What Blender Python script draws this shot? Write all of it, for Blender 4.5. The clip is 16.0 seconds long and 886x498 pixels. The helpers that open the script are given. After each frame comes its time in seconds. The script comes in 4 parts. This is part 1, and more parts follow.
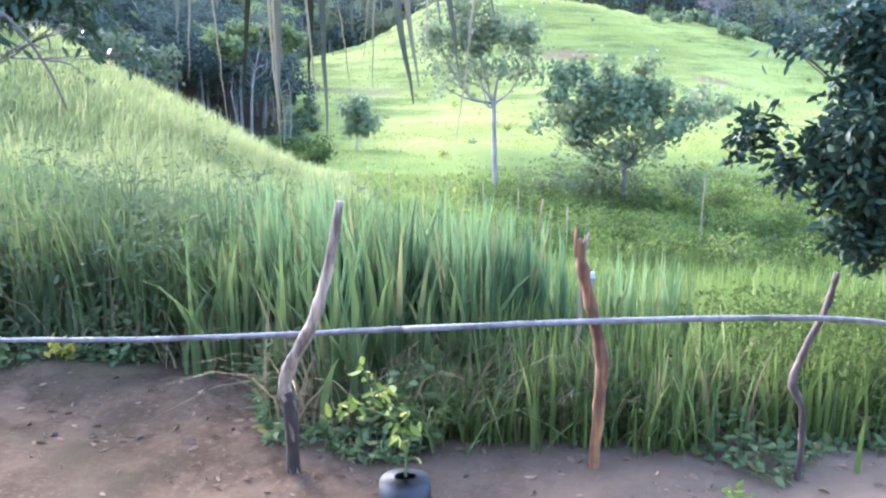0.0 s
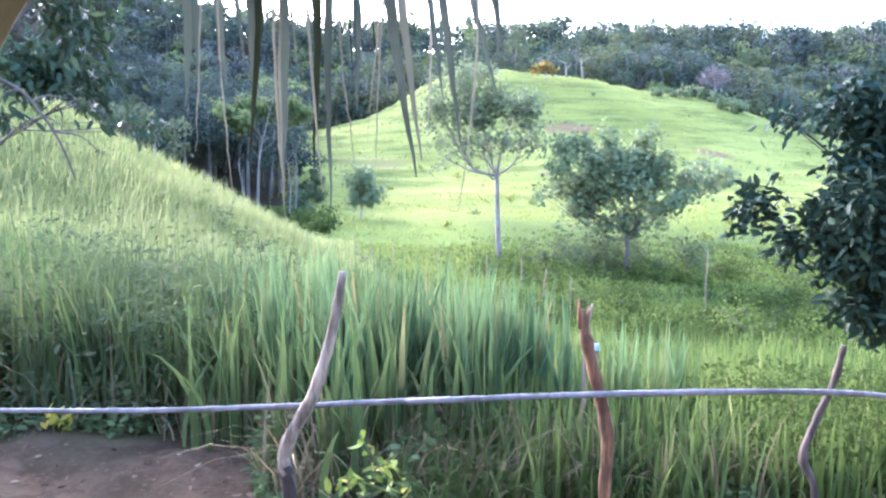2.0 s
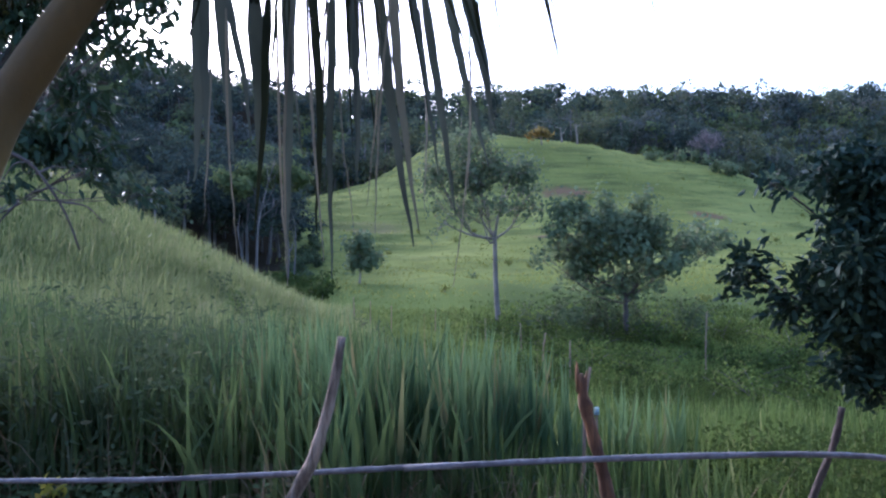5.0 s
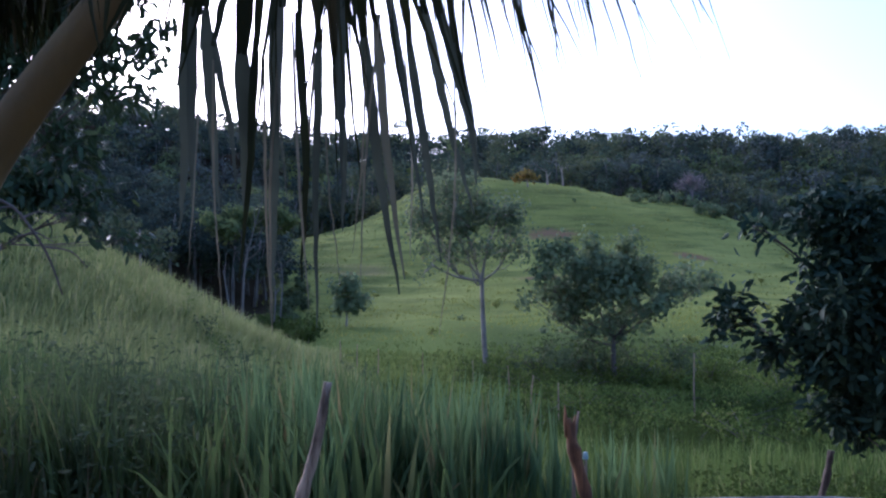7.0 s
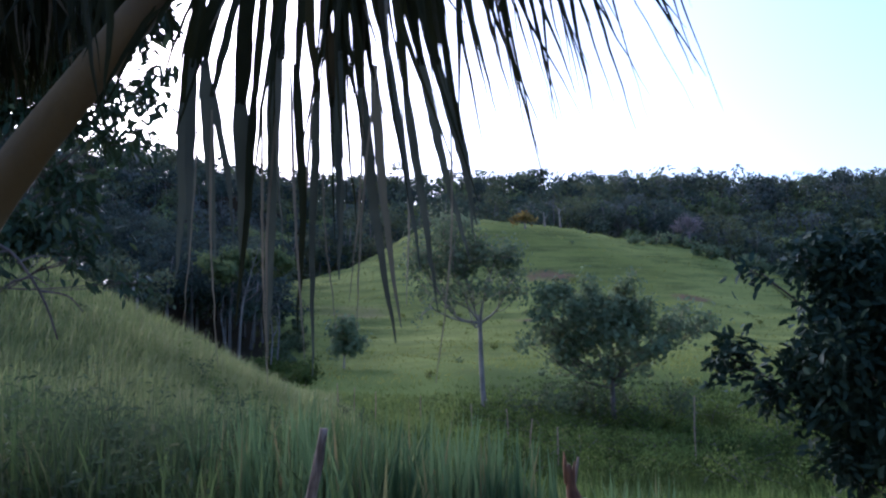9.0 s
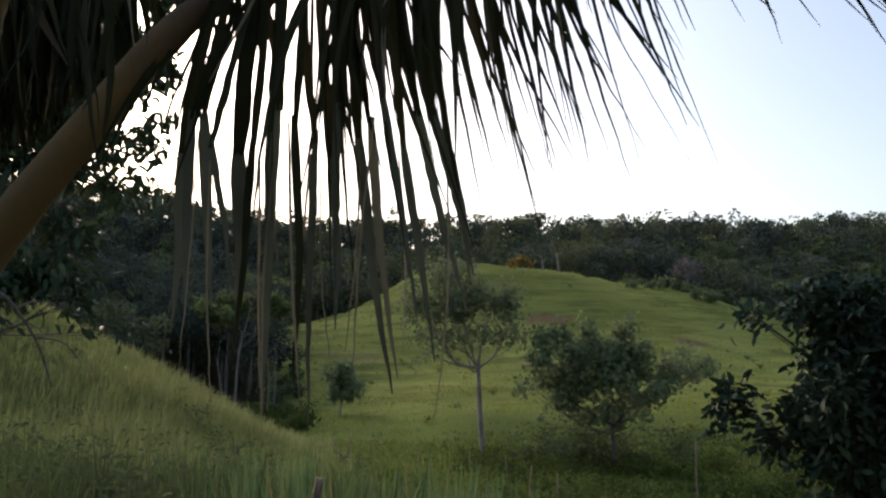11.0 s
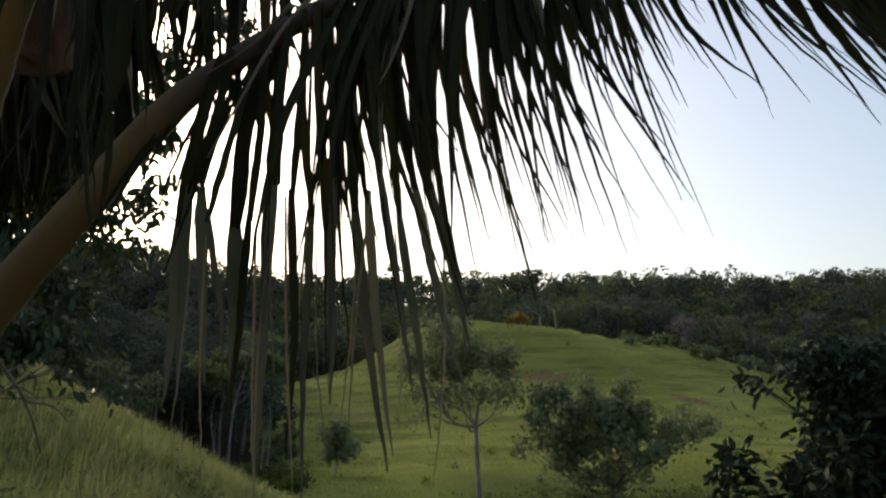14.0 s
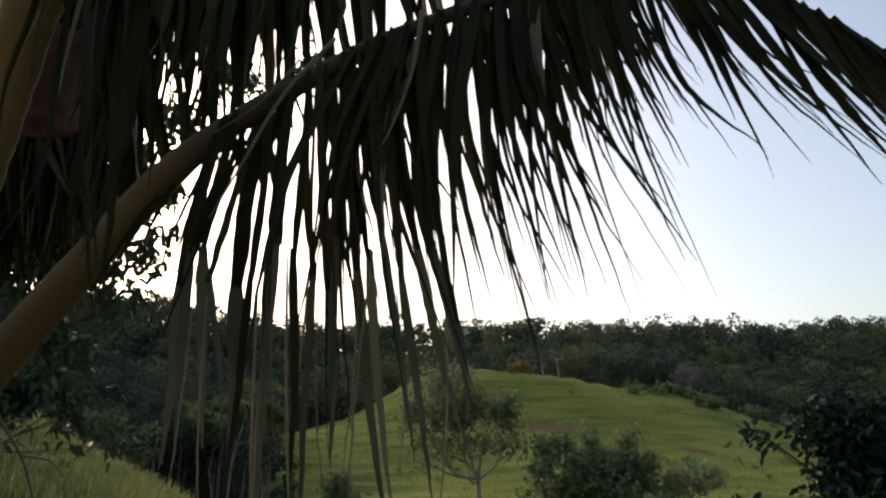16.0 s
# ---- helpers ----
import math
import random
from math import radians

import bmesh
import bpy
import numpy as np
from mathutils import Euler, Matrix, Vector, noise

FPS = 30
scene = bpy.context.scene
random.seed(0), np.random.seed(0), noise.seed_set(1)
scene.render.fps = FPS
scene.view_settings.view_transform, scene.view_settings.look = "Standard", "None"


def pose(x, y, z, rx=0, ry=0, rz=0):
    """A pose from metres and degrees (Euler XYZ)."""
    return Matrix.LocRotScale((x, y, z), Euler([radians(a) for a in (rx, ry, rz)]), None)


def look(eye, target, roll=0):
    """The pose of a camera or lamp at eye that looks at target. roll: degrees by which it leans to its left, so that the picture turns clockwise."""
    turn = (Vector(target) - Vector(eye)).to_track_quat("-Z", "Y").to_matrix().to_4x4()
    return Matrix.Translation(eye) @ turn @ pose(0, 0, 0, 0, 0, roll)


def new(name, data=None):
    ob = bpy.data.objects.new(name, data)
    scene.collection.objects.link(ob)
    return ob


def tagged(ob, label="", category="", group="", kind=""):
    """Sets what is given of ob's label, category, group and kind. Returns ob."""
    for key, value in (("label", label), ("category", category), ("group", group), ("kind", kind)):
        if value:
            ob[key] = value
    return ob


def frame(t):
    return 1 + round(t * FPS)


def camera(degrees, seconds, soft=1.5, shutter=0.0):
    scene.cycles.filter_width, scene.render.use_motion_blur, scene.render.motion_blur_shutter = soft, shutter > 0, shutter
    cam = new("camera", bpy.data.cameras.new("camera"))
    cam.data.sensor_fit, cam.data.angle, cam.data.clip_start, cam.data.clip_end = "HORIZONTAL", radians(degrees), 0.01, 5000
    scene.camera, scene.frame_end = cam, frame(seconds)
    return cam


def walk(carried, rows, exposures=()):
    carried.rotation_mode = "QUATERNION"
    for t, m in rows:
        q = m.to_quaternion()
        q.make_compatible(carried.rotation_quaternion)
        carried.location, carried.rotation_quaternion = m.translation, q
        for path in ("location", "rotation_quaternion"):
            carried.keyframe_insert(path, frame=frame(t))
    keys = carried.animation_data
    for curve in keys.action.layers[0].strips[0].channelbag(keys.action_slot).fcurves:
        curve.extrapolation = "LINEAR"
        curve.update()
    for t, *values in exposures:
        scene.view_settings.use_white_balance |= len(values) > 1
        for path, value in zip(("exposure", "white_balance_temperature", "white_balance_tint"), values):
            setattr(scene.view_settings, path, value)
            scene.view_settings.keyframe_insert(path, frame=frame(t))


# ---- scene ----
cam = camera(60.3, 16.0, soft=2.3)
PATH = [
    (0, pose(0.0000, 0.045, 1.5960, 78.844, -0.237, -0.075)),
    (0.5, pose(0.0005, 0.045, 1.5966, 80.100, 0.000, -0.000)),
    (1, pose(0.0010, 0.045, 1.5971, 81.137, 0.115, 0.202)),
    (1.5, pose(0.0015, 0.045, 1.5977, 82.374, 0.045, 0.215)),
    (2, pose(0.0020, 0.045, 1.5983, 84.111, -0.425, 0.219)),
    (2.5, pose(0.0025, 0.045, 1.5989, 85.094, -0.771, 0.382)),
    (3, pose(0.0030, 0.008, 1.5994, 85.825, -0.547, 0.450)),
    (3.5, pose(0.0035, 0.000, 1.6000, 86.326, -0.461, 0.524)),
    (4, pose(0.0040, 0.000, 1.6021, 87.205, -0.344, 0.517)),
    (6.5, pose(0.0065, 0.000, 1.6129, 91.218, 0.390, -0.736)),
    (7, pose(0.0070, 0.000, 1.6150, 92.046, 0.256, -0.895)),
    (7.5, pose(0.0075, 0.000, 1.6173, 92.666, 0.360, -0.804)),
    (8, pose(0.0080, 0.000, 1.6195, 93.332, 0.456, -1.088)),
    (8.5, pose(0.0085, 0.000, 1.6218, 94.341, 0.367, -0.986)),
    (9, pose(0.0090, 0.000, 1.6240, 95.182, 0.341, -1.045)),
    (11.5, pose(0.0115, 0.000, 1.6360, 99.115, 0.397, -1.261)),
    (12, pose(0.0120, 0.000, 1.6403, 99.668, 0.317, -1.404)),
    (12.5, pose(0.0120, 0.000, 1.6447, 100.363, 0.241, -1.096)),
    (13, pose(0.0120, 0.000, 1.6490, 101.034, 0.201, -1.241)),
    (13.5, pose(0.0120, 0.000, 1.6533, 101.815, 0.511, -1.340)),
    (14, pose(0.0120, 0.000, 1.6577, 102.721, 0.494, -1.402)),
    (14.5, pose(0.0120, 0.000, 1.6620, 103.474, 0.497, -1.511)),
    (15, pose(0.0120, 0.000, 1.6663, 104.336, 0.748, -1.134)),
    (15.5, pose(0.0120, 0.000, 1.6707, 105.381, 0.617, -1.137)),
    (16, pose(0.0120, 0.000, 1.6750, 106.322, 0.464, -1.265)),
]
walk(cam, PATH, [(0.0, 3.8, 5150, 20), (1.0, 3.85, 5100, 24), (2.0, 3.75, 5200, 24), (2.5, 3.0, 5600, 20), (3.0, 2.45, 5800, 20), (3.5, 2.15, 5600, 18), (4.0, 2.05, 4900, 25), (6.5, 1.34, 4850, 26), (9.0, 1.08, 4850, 25), (11.5, 0.70, 6950, 13), (16.0, 0.58, 7200, 12)])

# ---- light ----
SUN_EL, SUN_AZ = 27.0, -32.0
world = bpy.data.worlds.new("world")
scene.world = world
world.use_nodes = True
wn = world.node_tree
sky = wn.nodes.new("ShaderNodeTexSky")
sky.sky_type, sky.sun_disc = "NISHITA", False
sky.sun_elevation, sky.sun_rotation = radians(SUN_EL), radians(SUN_AZ)
sky.air_density, sky.dust_density = 1.1, 3.6
wn.links.new(sky.outputs[0], wn.nodes["Background"].inputs[0])
wn.nodes["Background"].inputs[1].default_value = 0.15
sun = new("sun", bpy.data.lights.new("sun", "SUN"))
sun.data.energy, sun.data.angle, sun.data.color = 0.75, radians(12), (1.0, 0.9, 0.74)
az, el = radians(SUN_AZ), radians(SUN_EL)
sun.matrix_basis = look((0, 0, 60), (-math.sin(az) * math.cos(el), -math.cos(az) * math.cos(el), 60 - math.sin(el)))


# ---- materials ----
def nodes_of(name):
    m = bpy.data.materials.new(name)
    m.use_nodes = True
    t = m.node_tree
    return m, t, t.nodes["Principled BSDF"]


def mixed(t, fac, a, b):
    n = t.nodes.new("ShaderNodeMix")
    n.data_type = "RGBA"
    for sock, v in ((n.inputs[0], fac), (n.inputs[6], a), (n.inputs[7], b)):
        if hasattr(v, "is_linked"):
            t.links.new(v, sock)
        else:
            sock.default_value = v if isinstance(v, float) else (*v, 1)
    return n.outputs[2]


def noise_of(t, scale, detail=4.0, coord=None, rough=0.6):
    n = t.nodes.new("ShaderNodeTexNoise")
    n.inputs["Scale"].default_value, n.inputs["Detail"].default_value, n.inputs["Roughness"].default_value = scale, detail, rough
    if coord is None:
        g = t.nodes.new("ShaderNodeNewGeometry")
        coord = g.outputs["Position"]
    t.links.new(coord, n.inputs["Vector"])
    return n.outputs["Fac"]


def ramped(t, v, lo, hi):
    n = t.nodes.new("ShaderNodeMapRange")
    n.inputs["From Min"].default_value, n.inputs["From Max"].default_value = lo, hi
    n.interpolation_type = "SMOOTHSTEP"
    t.links.new(v, n.inputs["Value"])
    return n.outputs["Result"]


def bumped(t, p, v, strength, dist):
    n = t.nodes.new("ShaderNodeBump")
    n.inputs["Strength"].default_value, n.inputs["Distance"].default_value = strength, dist
    t.links.new(v, n.inputs["Height"])
    t.links.new(n.outputs[0], p.inputs["Normal"])


def leaf_material(name, dark, light, dry, thin=0.35, rough=0.5, spread=0.75, island=True, gloss=0.035):
    """Foliage: two greens by leaf, a dry tint on some, light passing through."""
    m, t, p = nodes_of(name)
    if island:
        r = t.nodes.new("ShaderNodeNewGeometry").outputs["Random Per Island"]
    else:
        r = t.nodes.new("ShaderNodeObjectInfo").outputs["Random"]
    c = mixed(t, r, dark, light)
    c = mixed(t, ramped(t, noise_of(t, spread), 0.35, 0.7), c, light)
    c = mixed(t, ramped(t, r, 0.86, 1.0), c, dry)
    t.links.new(c, p.inputs["Base Color"])
    p.inputs["Roughness"].default_value = rough
    p.inputs["Specular IOR Level"].default_value = gloss if rough < 0.85 else 0.05
    tr = t.nodes.new("ShaderNodeBsdfTranslucent")
    t.links.new(c, tr.inputs["Color"])
    mx = t.nodes.new("ShaderNodeMixShader")
    mx.inputs[0].default_value = thin
    t.links.new(p.outputs[0], mx.inputs[1])
    t.links.new(tr.outputs[0], mx.inputs[2])
    t.links.new(mx.outputs[0], t.nodes["Material Output"].inputs[0])
    return m


def bark_material(name, a, b, scale=18.0, stretch=0.15, rough=0.9, sharp=0.2, depth=0.006):
    m, t, p = nodes_of(name)
    tc = t.nodes.new("ShaderNodeTexCoord")
    mp = t.nodes.new("ShaderNodeMapping")
    mp.inputs["Scale"].default_value = (1, 1, stretch)
    t.links.new(tc.outputs["Object"], mp.inputs["Vector"])
    fine = noise_of(t, scale, 6.0, mp.outputs[0], 0.7)
    broad = noise_of(t, scale * 0.15, 3.0, tc.outputs["Object"])
    c = mixed(t, ramped(t, fine, 0.5 - sharp, 0.5 + sharp), a, b)
    c = mixed(t, ramped(t, broad, 0.4, 0.75), c, tuple(0.55 * v for v in a))
    t.links.new(c, p.inputs["Base Color"])
    p.inputs["Roughness"].default_value = rough
    bumped(t, p, fine, 0.7, depth)
    return m


def ground_material():
    """Bare trodden earth in the yard, short pasture beyond, with paler and browner patches; woodland shade is in the
    colour.
    """
    m, t, p = nodes_of("earth_and_pasture")
    g = t.nodes.new("ShaderNodeNewGeometry").outputs["Position"]
    sep = t.nodes.new("ShaderNodeSeparateXYZ")
    t.links.new(g, sep.inputs[0])
    dirt = mixed(t, ramped(t, noise_of(t, 3.0, 8.0, g, 0.7), 0.35, 0.65), (0.058, 0.038, 0.022), (0.122, 0.083, 0.052))
    dirt = mixed(t, ramped(t, noise_of(t, 28.0, 5.0, g, 0.7), 0.5, 0.75), dirt, (0.136, 0.104, 0.074))
    dirt = mixed(t, ramped(t, noise_of(t, 0.8, 3.0, g), 0.5, 0.7), dirt, (0.062, 0.050, 0.030))
    trod = t.nodes.new("ShaderNodeMath")
    trod.operation = "MULTIPLY_ADD"
    t.links.new(noise_of(t, 1.3, 4.0, g, 0.6), trod.inputs[0])
    trod.inputs[1].default_value = 1.6
    t.links.new(sep.outputs["X"], trod.inputs[2])
    dirt = mixed(t, ramped(t, trod.outputs[0], -0.3, 3.2), dirt, (0.146, 0.108, 0.074))
    mp = t.nodes.new("ShaderNodeMapping")
    mp.inputs["Scale"].default_value = (0.25, 1.0, 2.5)
    t.links.new(g, mp.inputs[0])
    grass = mixed(t, ramped(t, noise_of(t, 0.06, 5.0, g), 0.3, 0.7), (0.130, 0.148, 0.034), (0.222, 0.240, 0.064))
    grass = mixed(t, ramped(t, noise_of(t, 0.35, 6.0, mp.outputs[0], 0.7), 0.42, 0.70), grass, (0.074, 0.092, 0.026))
    grass = mixed(t, ramped(t, noise_of(t, 3.0, 4.0, g, 0.8), 0.5, 0.8), grass, (0.19, 0.205, 0.066))
    grass = mixed(t, ramped(t, noise_of(t, 0.11, 6.0, mp.outputs[0], 0.65), 0.64, 0.76), grass, (0.165, 0.145, 0.062))
    for spot, wide in (((4.2, 52.0), 2.6), ((12.0, 84.0), 1.6), ((15.5, 97.0), 2.4), ((31.0, 90.0), 1.6)):
        away = t.nodes.new("ShaderNodeVectorMath")
        away.operation = "DISTANCE"
        flat = t.nodes.new("ShaderNodeVectorMath")
        flat.operation = "MULTIPLY"
        t.links.new(g, flat.inputs[0])
        flat.inputs[1].default_value = (0.45, 1, 0)
        t.links.new(flat.outputs[0], away.inputs[0])
        away.inputs[1].default_value = (spot[0] * 0.45, spot[1], 0)
        worn = t.nodes.new("ShaderNodeMath")
        worn.operation = "MULTIPLY_ADD"
        t.links.new(noise_of(t, 0.55, 5.0, g, 0.7), worn.inputs[0])
        worn.inputs[1].default_value = -wide * 1.6
        t.links.new(away.outputs["Value"], worn.inputs[2])
        grass = mixed(t, ramped(t, worn.outputs[0], wide * 0.1, wide * -0.6), grass, (0.16, 0.105, 0.060))
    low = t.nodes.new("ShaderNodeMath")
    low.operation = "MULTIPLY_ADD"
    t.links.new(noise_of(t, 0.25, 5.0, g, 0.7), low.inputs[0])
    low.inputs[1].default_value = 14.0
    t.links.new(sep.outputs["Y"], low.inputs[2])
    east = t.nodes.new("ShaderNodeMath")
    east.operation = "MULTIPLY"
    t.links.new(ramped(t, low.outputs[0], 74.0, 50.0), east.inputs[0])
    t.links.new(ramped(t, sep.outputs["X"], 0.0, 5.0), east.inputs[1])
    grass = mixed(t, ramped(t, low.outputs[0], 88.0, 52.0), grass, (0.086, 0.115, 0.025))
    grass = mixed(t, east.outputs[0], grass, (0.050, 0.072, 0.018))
    add = t.nodes.new("ShaderNodeMath")
    add.operation = "MULTIPLY_ADD"
    t.links.new(noise_of(t, 1.1, 5.0, g), add.inputs[0])
    add.inputs[1].default_value = 2.2
    t.links.new(sep.outputs["Y"], add.inputs[2])
    edge = ramped(t, add.outputs[0], 5.0, 6.6)
    for axis, lo, hi, sign in (("X", 7.0, 9.0, 1), ("X", 7.0, 9.0, -1), ("Y", 5.0, 7.0, -1)):
        far = t.nodes.new("ShaderNodeMath")
        far.operation = "MULTIPLY"
        t.links.new(sep.outputs[axis], far.inputs[0])
        far.inputs[1].default_value = sign
        most = t.nodes.new("ShaderNodeMath")
        most.operation = "MAXIMUM"
        t.links.new(edge, most.inputs[0])
        t.links.new(ramped(t, far.outputs[0], lo, hi), most.inputs[1])
        edge = most.outputs[0]
    # litter floor of the woods, coloured near black for the deep shade inside
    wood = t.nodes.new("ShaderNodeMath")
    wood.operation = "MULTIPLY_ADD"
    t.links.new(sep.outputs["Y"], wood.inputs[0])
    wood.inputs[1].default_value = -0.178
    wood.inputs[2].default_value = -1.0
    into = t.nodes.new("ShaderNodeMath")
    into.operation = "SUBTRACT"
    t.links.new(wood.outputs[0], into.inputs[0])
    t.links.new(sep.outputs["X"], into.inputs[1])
    floor_shade = t.nodes.new("ShaderNodeMath")
    floor_shade.operation = "MULTIPLY"
    t.links.new(ramped(t, into.outputs[0], -0.5, 2.0), floor_shade.inputs[0])
    t.links.new(ramped(t, sep.outputs["Y"], 50.0, 54.0), floor_shade.inputs[1])
    grass = mixed(t, floor_shade.outputs[0], grass, (0.030, 0.024, 0.014))
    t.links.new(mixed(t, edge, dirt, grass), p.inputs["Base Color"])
    p.inputs["Roughness"].default_value = 0.95
    p.inputs["Specular IOR Level"].default_value = 0.02
    bumped(t, p, noise_of(t, 14.0, 8.0, g, 0.75), 0.8, 0.04)
    return m


GROUND = ground_material()
TALL_GRASS = leaf_material("tall_grass_blade", (0.030, 0.055, 0.022), (0.102, 0.144, 0.050), (0.16, 0.15, 0.07), 0.4)
SLOPE_GRASS = leaf_material("slope_grass_blade", (0.120, 0.146, 0.052), (0.218, 0.244, 0.092), (0.26, 0.25, 0.12), 0.45)
PASTURE_TUFT = leaf_material("pasture_tuft", (0.138, 0.158, 0.036), (0.226, 0.244, 0.066), (0.18, 0.17, 0.05), 0.5, gloss=0.02)
LANE_GRASS = leaf_material("valley_grass_blade", (0.090, 0.122, 0.031), (0.140, 0.174, 0.049), (0.15, 0.17, 0.05), 0.5, gloss=0.02)
WOOD_LEAVES = [
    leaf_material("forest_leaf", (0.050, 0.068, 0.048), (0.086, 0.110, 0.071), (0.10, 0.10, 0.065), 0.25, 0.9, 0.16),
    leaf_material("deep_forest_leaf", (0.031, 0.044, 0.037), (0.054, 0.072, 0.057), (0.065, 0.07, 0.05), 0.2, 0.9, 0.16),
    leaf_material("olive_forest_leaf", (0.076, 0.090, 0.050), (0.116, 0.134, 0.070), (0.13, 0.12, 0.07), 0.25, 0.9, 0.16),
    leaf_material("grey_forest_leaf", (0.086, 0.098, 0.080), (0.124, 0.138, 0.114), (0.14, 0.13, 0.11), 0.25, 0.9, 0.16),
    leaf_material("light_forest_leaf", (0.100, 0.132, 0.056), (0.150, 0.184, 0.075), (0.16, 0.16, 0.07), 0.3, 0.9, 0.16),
]
TREE_LEAF = leaf_material("tree_leaf", (0.062, 0.096, 0.046), (0.172, 0.214, 0.112), (0.19, 0.18, 0.09), 0.5, 0.6, 0.5, gloss=0.04)
PALE_LEAF = leaf_material("pale_tree_leaf", (0.074, 0.102, 0.054), (0.155, 0.188, 0.102), (0.18, 0.17, 0.09), 0.5, 0.6, 0.5, gloss=0.04)
CANOPY_LEAF = leaf_material("canopy_leaf", (0.058, 0.082, 0.034), (0.112, 0.140, 0.055), (0.15, 0.16, 0.06), 0.3, 0.7, 0.5)
NEAR_LEAF = leaf_material("broad_leaf", (0.014, 0.029, 0.020), (0.033, 0.058, 0.036), (0.035, 0.055, 0.025), 0.07, 0.55, 2.0, gloss=0.07)
SPRAY_LEAF = leaf_material("drooping_leaf", (0.016, 0.030, 0.017), (0.040, 0.066, 0.032), (0.09, 0.11, 0.04), 0.15, 0.45, 2.0, gloss=0.14)
YELLOW_LEAF = leaf_material("yellow_leaf", (0.136, 0.108, 0.030), (0.240, 0.171, 0.048), (0.30, 0.14, 0.03))
LIME_LEAF = leaf_material("lime_leaf", (0.085, 0.135, 0.024), (0.190, 0.230, 0.048), (0.40, 0.38, 0.10), 0.4, 0.45, 8.0)
WEED_LEAF = leaf_material("weed_leaf", (0.056, 0.090, 0.036), (0.135, 0.180, 0.076), (0.22, 0.2, 0.08), 0.35, 0.5, 3.0)
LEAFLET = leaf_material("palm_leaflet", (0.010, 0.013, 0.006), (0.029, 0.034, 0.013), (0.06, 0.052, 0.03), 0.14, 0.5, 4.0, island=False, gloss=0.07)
DRY_LEAF = leaf_material("dry_palm_leaflet", (0.115, 0.104, 0.070), (0.195, 0.180, 0.125), (0.26, 0.24, 0.175), 0.2, 0.7, 6.0, island=False)
# greyish strap tails, paler than LEAFLET because skylight on them is in the colour
LIT_TAIL = leaf_material("lit_tail_leaflet", (0.032, 0.041, 0.031), (0.078, 0.092, 0.068), (0.13, 0.13, 0.09), 0.2, 0.6, 6.0, island=False, gloss=0.1)


def stalk_material():
    """A palm stalk, yellow-tan at its foot; leaflet shade painted dark brown towards the blade."""
    m = bark_material("palm_petiole", (0.125, 0.080, 0.013), (0.250, 0.164, 0.028), 9.0, 0.5, 0.8)
    t = m.node_tree
    p = t.nodes["Principled BSDF"]
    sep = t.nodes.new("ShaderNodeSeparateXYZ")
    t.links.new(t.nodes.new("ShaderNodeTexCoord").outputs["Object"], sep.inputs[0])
    # shade of the hanging leaflets, mixed into the colour along X
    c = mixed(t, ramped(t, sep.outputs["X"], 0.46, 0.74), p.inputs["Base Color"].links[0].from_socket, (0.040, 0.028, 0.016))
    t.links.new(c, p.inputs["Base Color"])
    return m


PETIOLE = stalk_material()
FIBRE = bark_material("palm_fibre", (0.06, 0.035, 0.022), (0.14, 0.085, 0.055), 40.0, 0.1)
BARK = bark_material("tree_bark", (0.055, 0.046, 0.037), (0.12, 0.10, 0.085))
PURPLE_BARK = bark_material("purplish_bark", (0.16, 0.125, 0.125), (0.26, 0.205, 0.205), 6.0)
WOOD_BARK = bark_material("forest_bark", (0.08, 0.072, 0.064), (0.17, 0.157, 0.140), 5.0)
PALE_BARK = bark_material("pale_bark", (0.180, 0.150, 0.120), (0.300, 0.256, 0.210), 8.0)
POST_GREY = bark_material("grey_post_wood", (0.098, 0.068, 0.042), (0.360, 0.280, 0.200), 30.0, 0.12, sharp=0.12, depth=0.012)
POST_RED = bark_material("split_post_wood", (0.085, 0.038, 0.017), (0.29, 0.140, 0.055), 30.0, 0.06, sharp=0.13, depth=0.012)
POST_DARK = bark_material("dark_post_foot", (0.018, 0.012, 0.009), (0.060, 0.042, 0.030), 25.0)
POST_BROWN = bark_material("brown_post_wood", (0.040, 0.028, 0.021), (0.120, 0.092, 0.072), 28.0, 0.12, sharp=0.12, depth=0.012)
CUP_WHITE = leaf_material("faded_plastic", (0.38, 0.50, 0.50), (0.50, 0.60, 0.58), (0.6, 0.65, 0.65), 0.2, 0.4)
CANE = leaf_material("cane_blade", (0.044, 0.084, 0.040), (0.132, 0.198, 0.082), (0.17, 0.15, 0.07), 0.4)
YOUNG_GRASS = leaf_material("young_grass_blade", (0.024, 0.046, 0.014), (0.130, 0.178, 0.047), (0.22, 0.23, 0.09), 0.4)
STAKE_WOOD = bark_material("stake_wood", (0.15, 0.105, 0.075), (0.29, 0.21, 0.15), 12.0)
RAIL_WOOD = bark_material("weathered_rail_wood", (0.120, 0.111, 0.108), (0.228, 0.216, 0.216), 30.0, 1.0)
GREY_WEED = leaf_material("grey_weed_leaf", (0.036, 0.054, 0.025), (0.092, 0.118, 0.055), (0.13, 0.14, 0.08), 0.3, 0.8, 2.0, gloss=0.03)
DIP_LEAF = leaf_material("dip_shrub_leaf", (0.026, 0.042, 0.011), (0.060, 0.086, 0.020), (0.08, 0.09, 0.03), 0.35, 0.9, 0.8)
MID_LEAF = leaf_material("dip_grass_leaf", (0.050, 0.080, 0.018), (0.130, 0.172, 0.040), (0.14, 0.14, 0.05), 0.35, 0.9, 0.8)
DRY_STALK = leaf_material("dry_stalk", (0.085, 0.064, 0.035), (0.230, 0.185, 0.105), (0.10, 0.12, 0.05), 0.25, 0.8, 3.0)
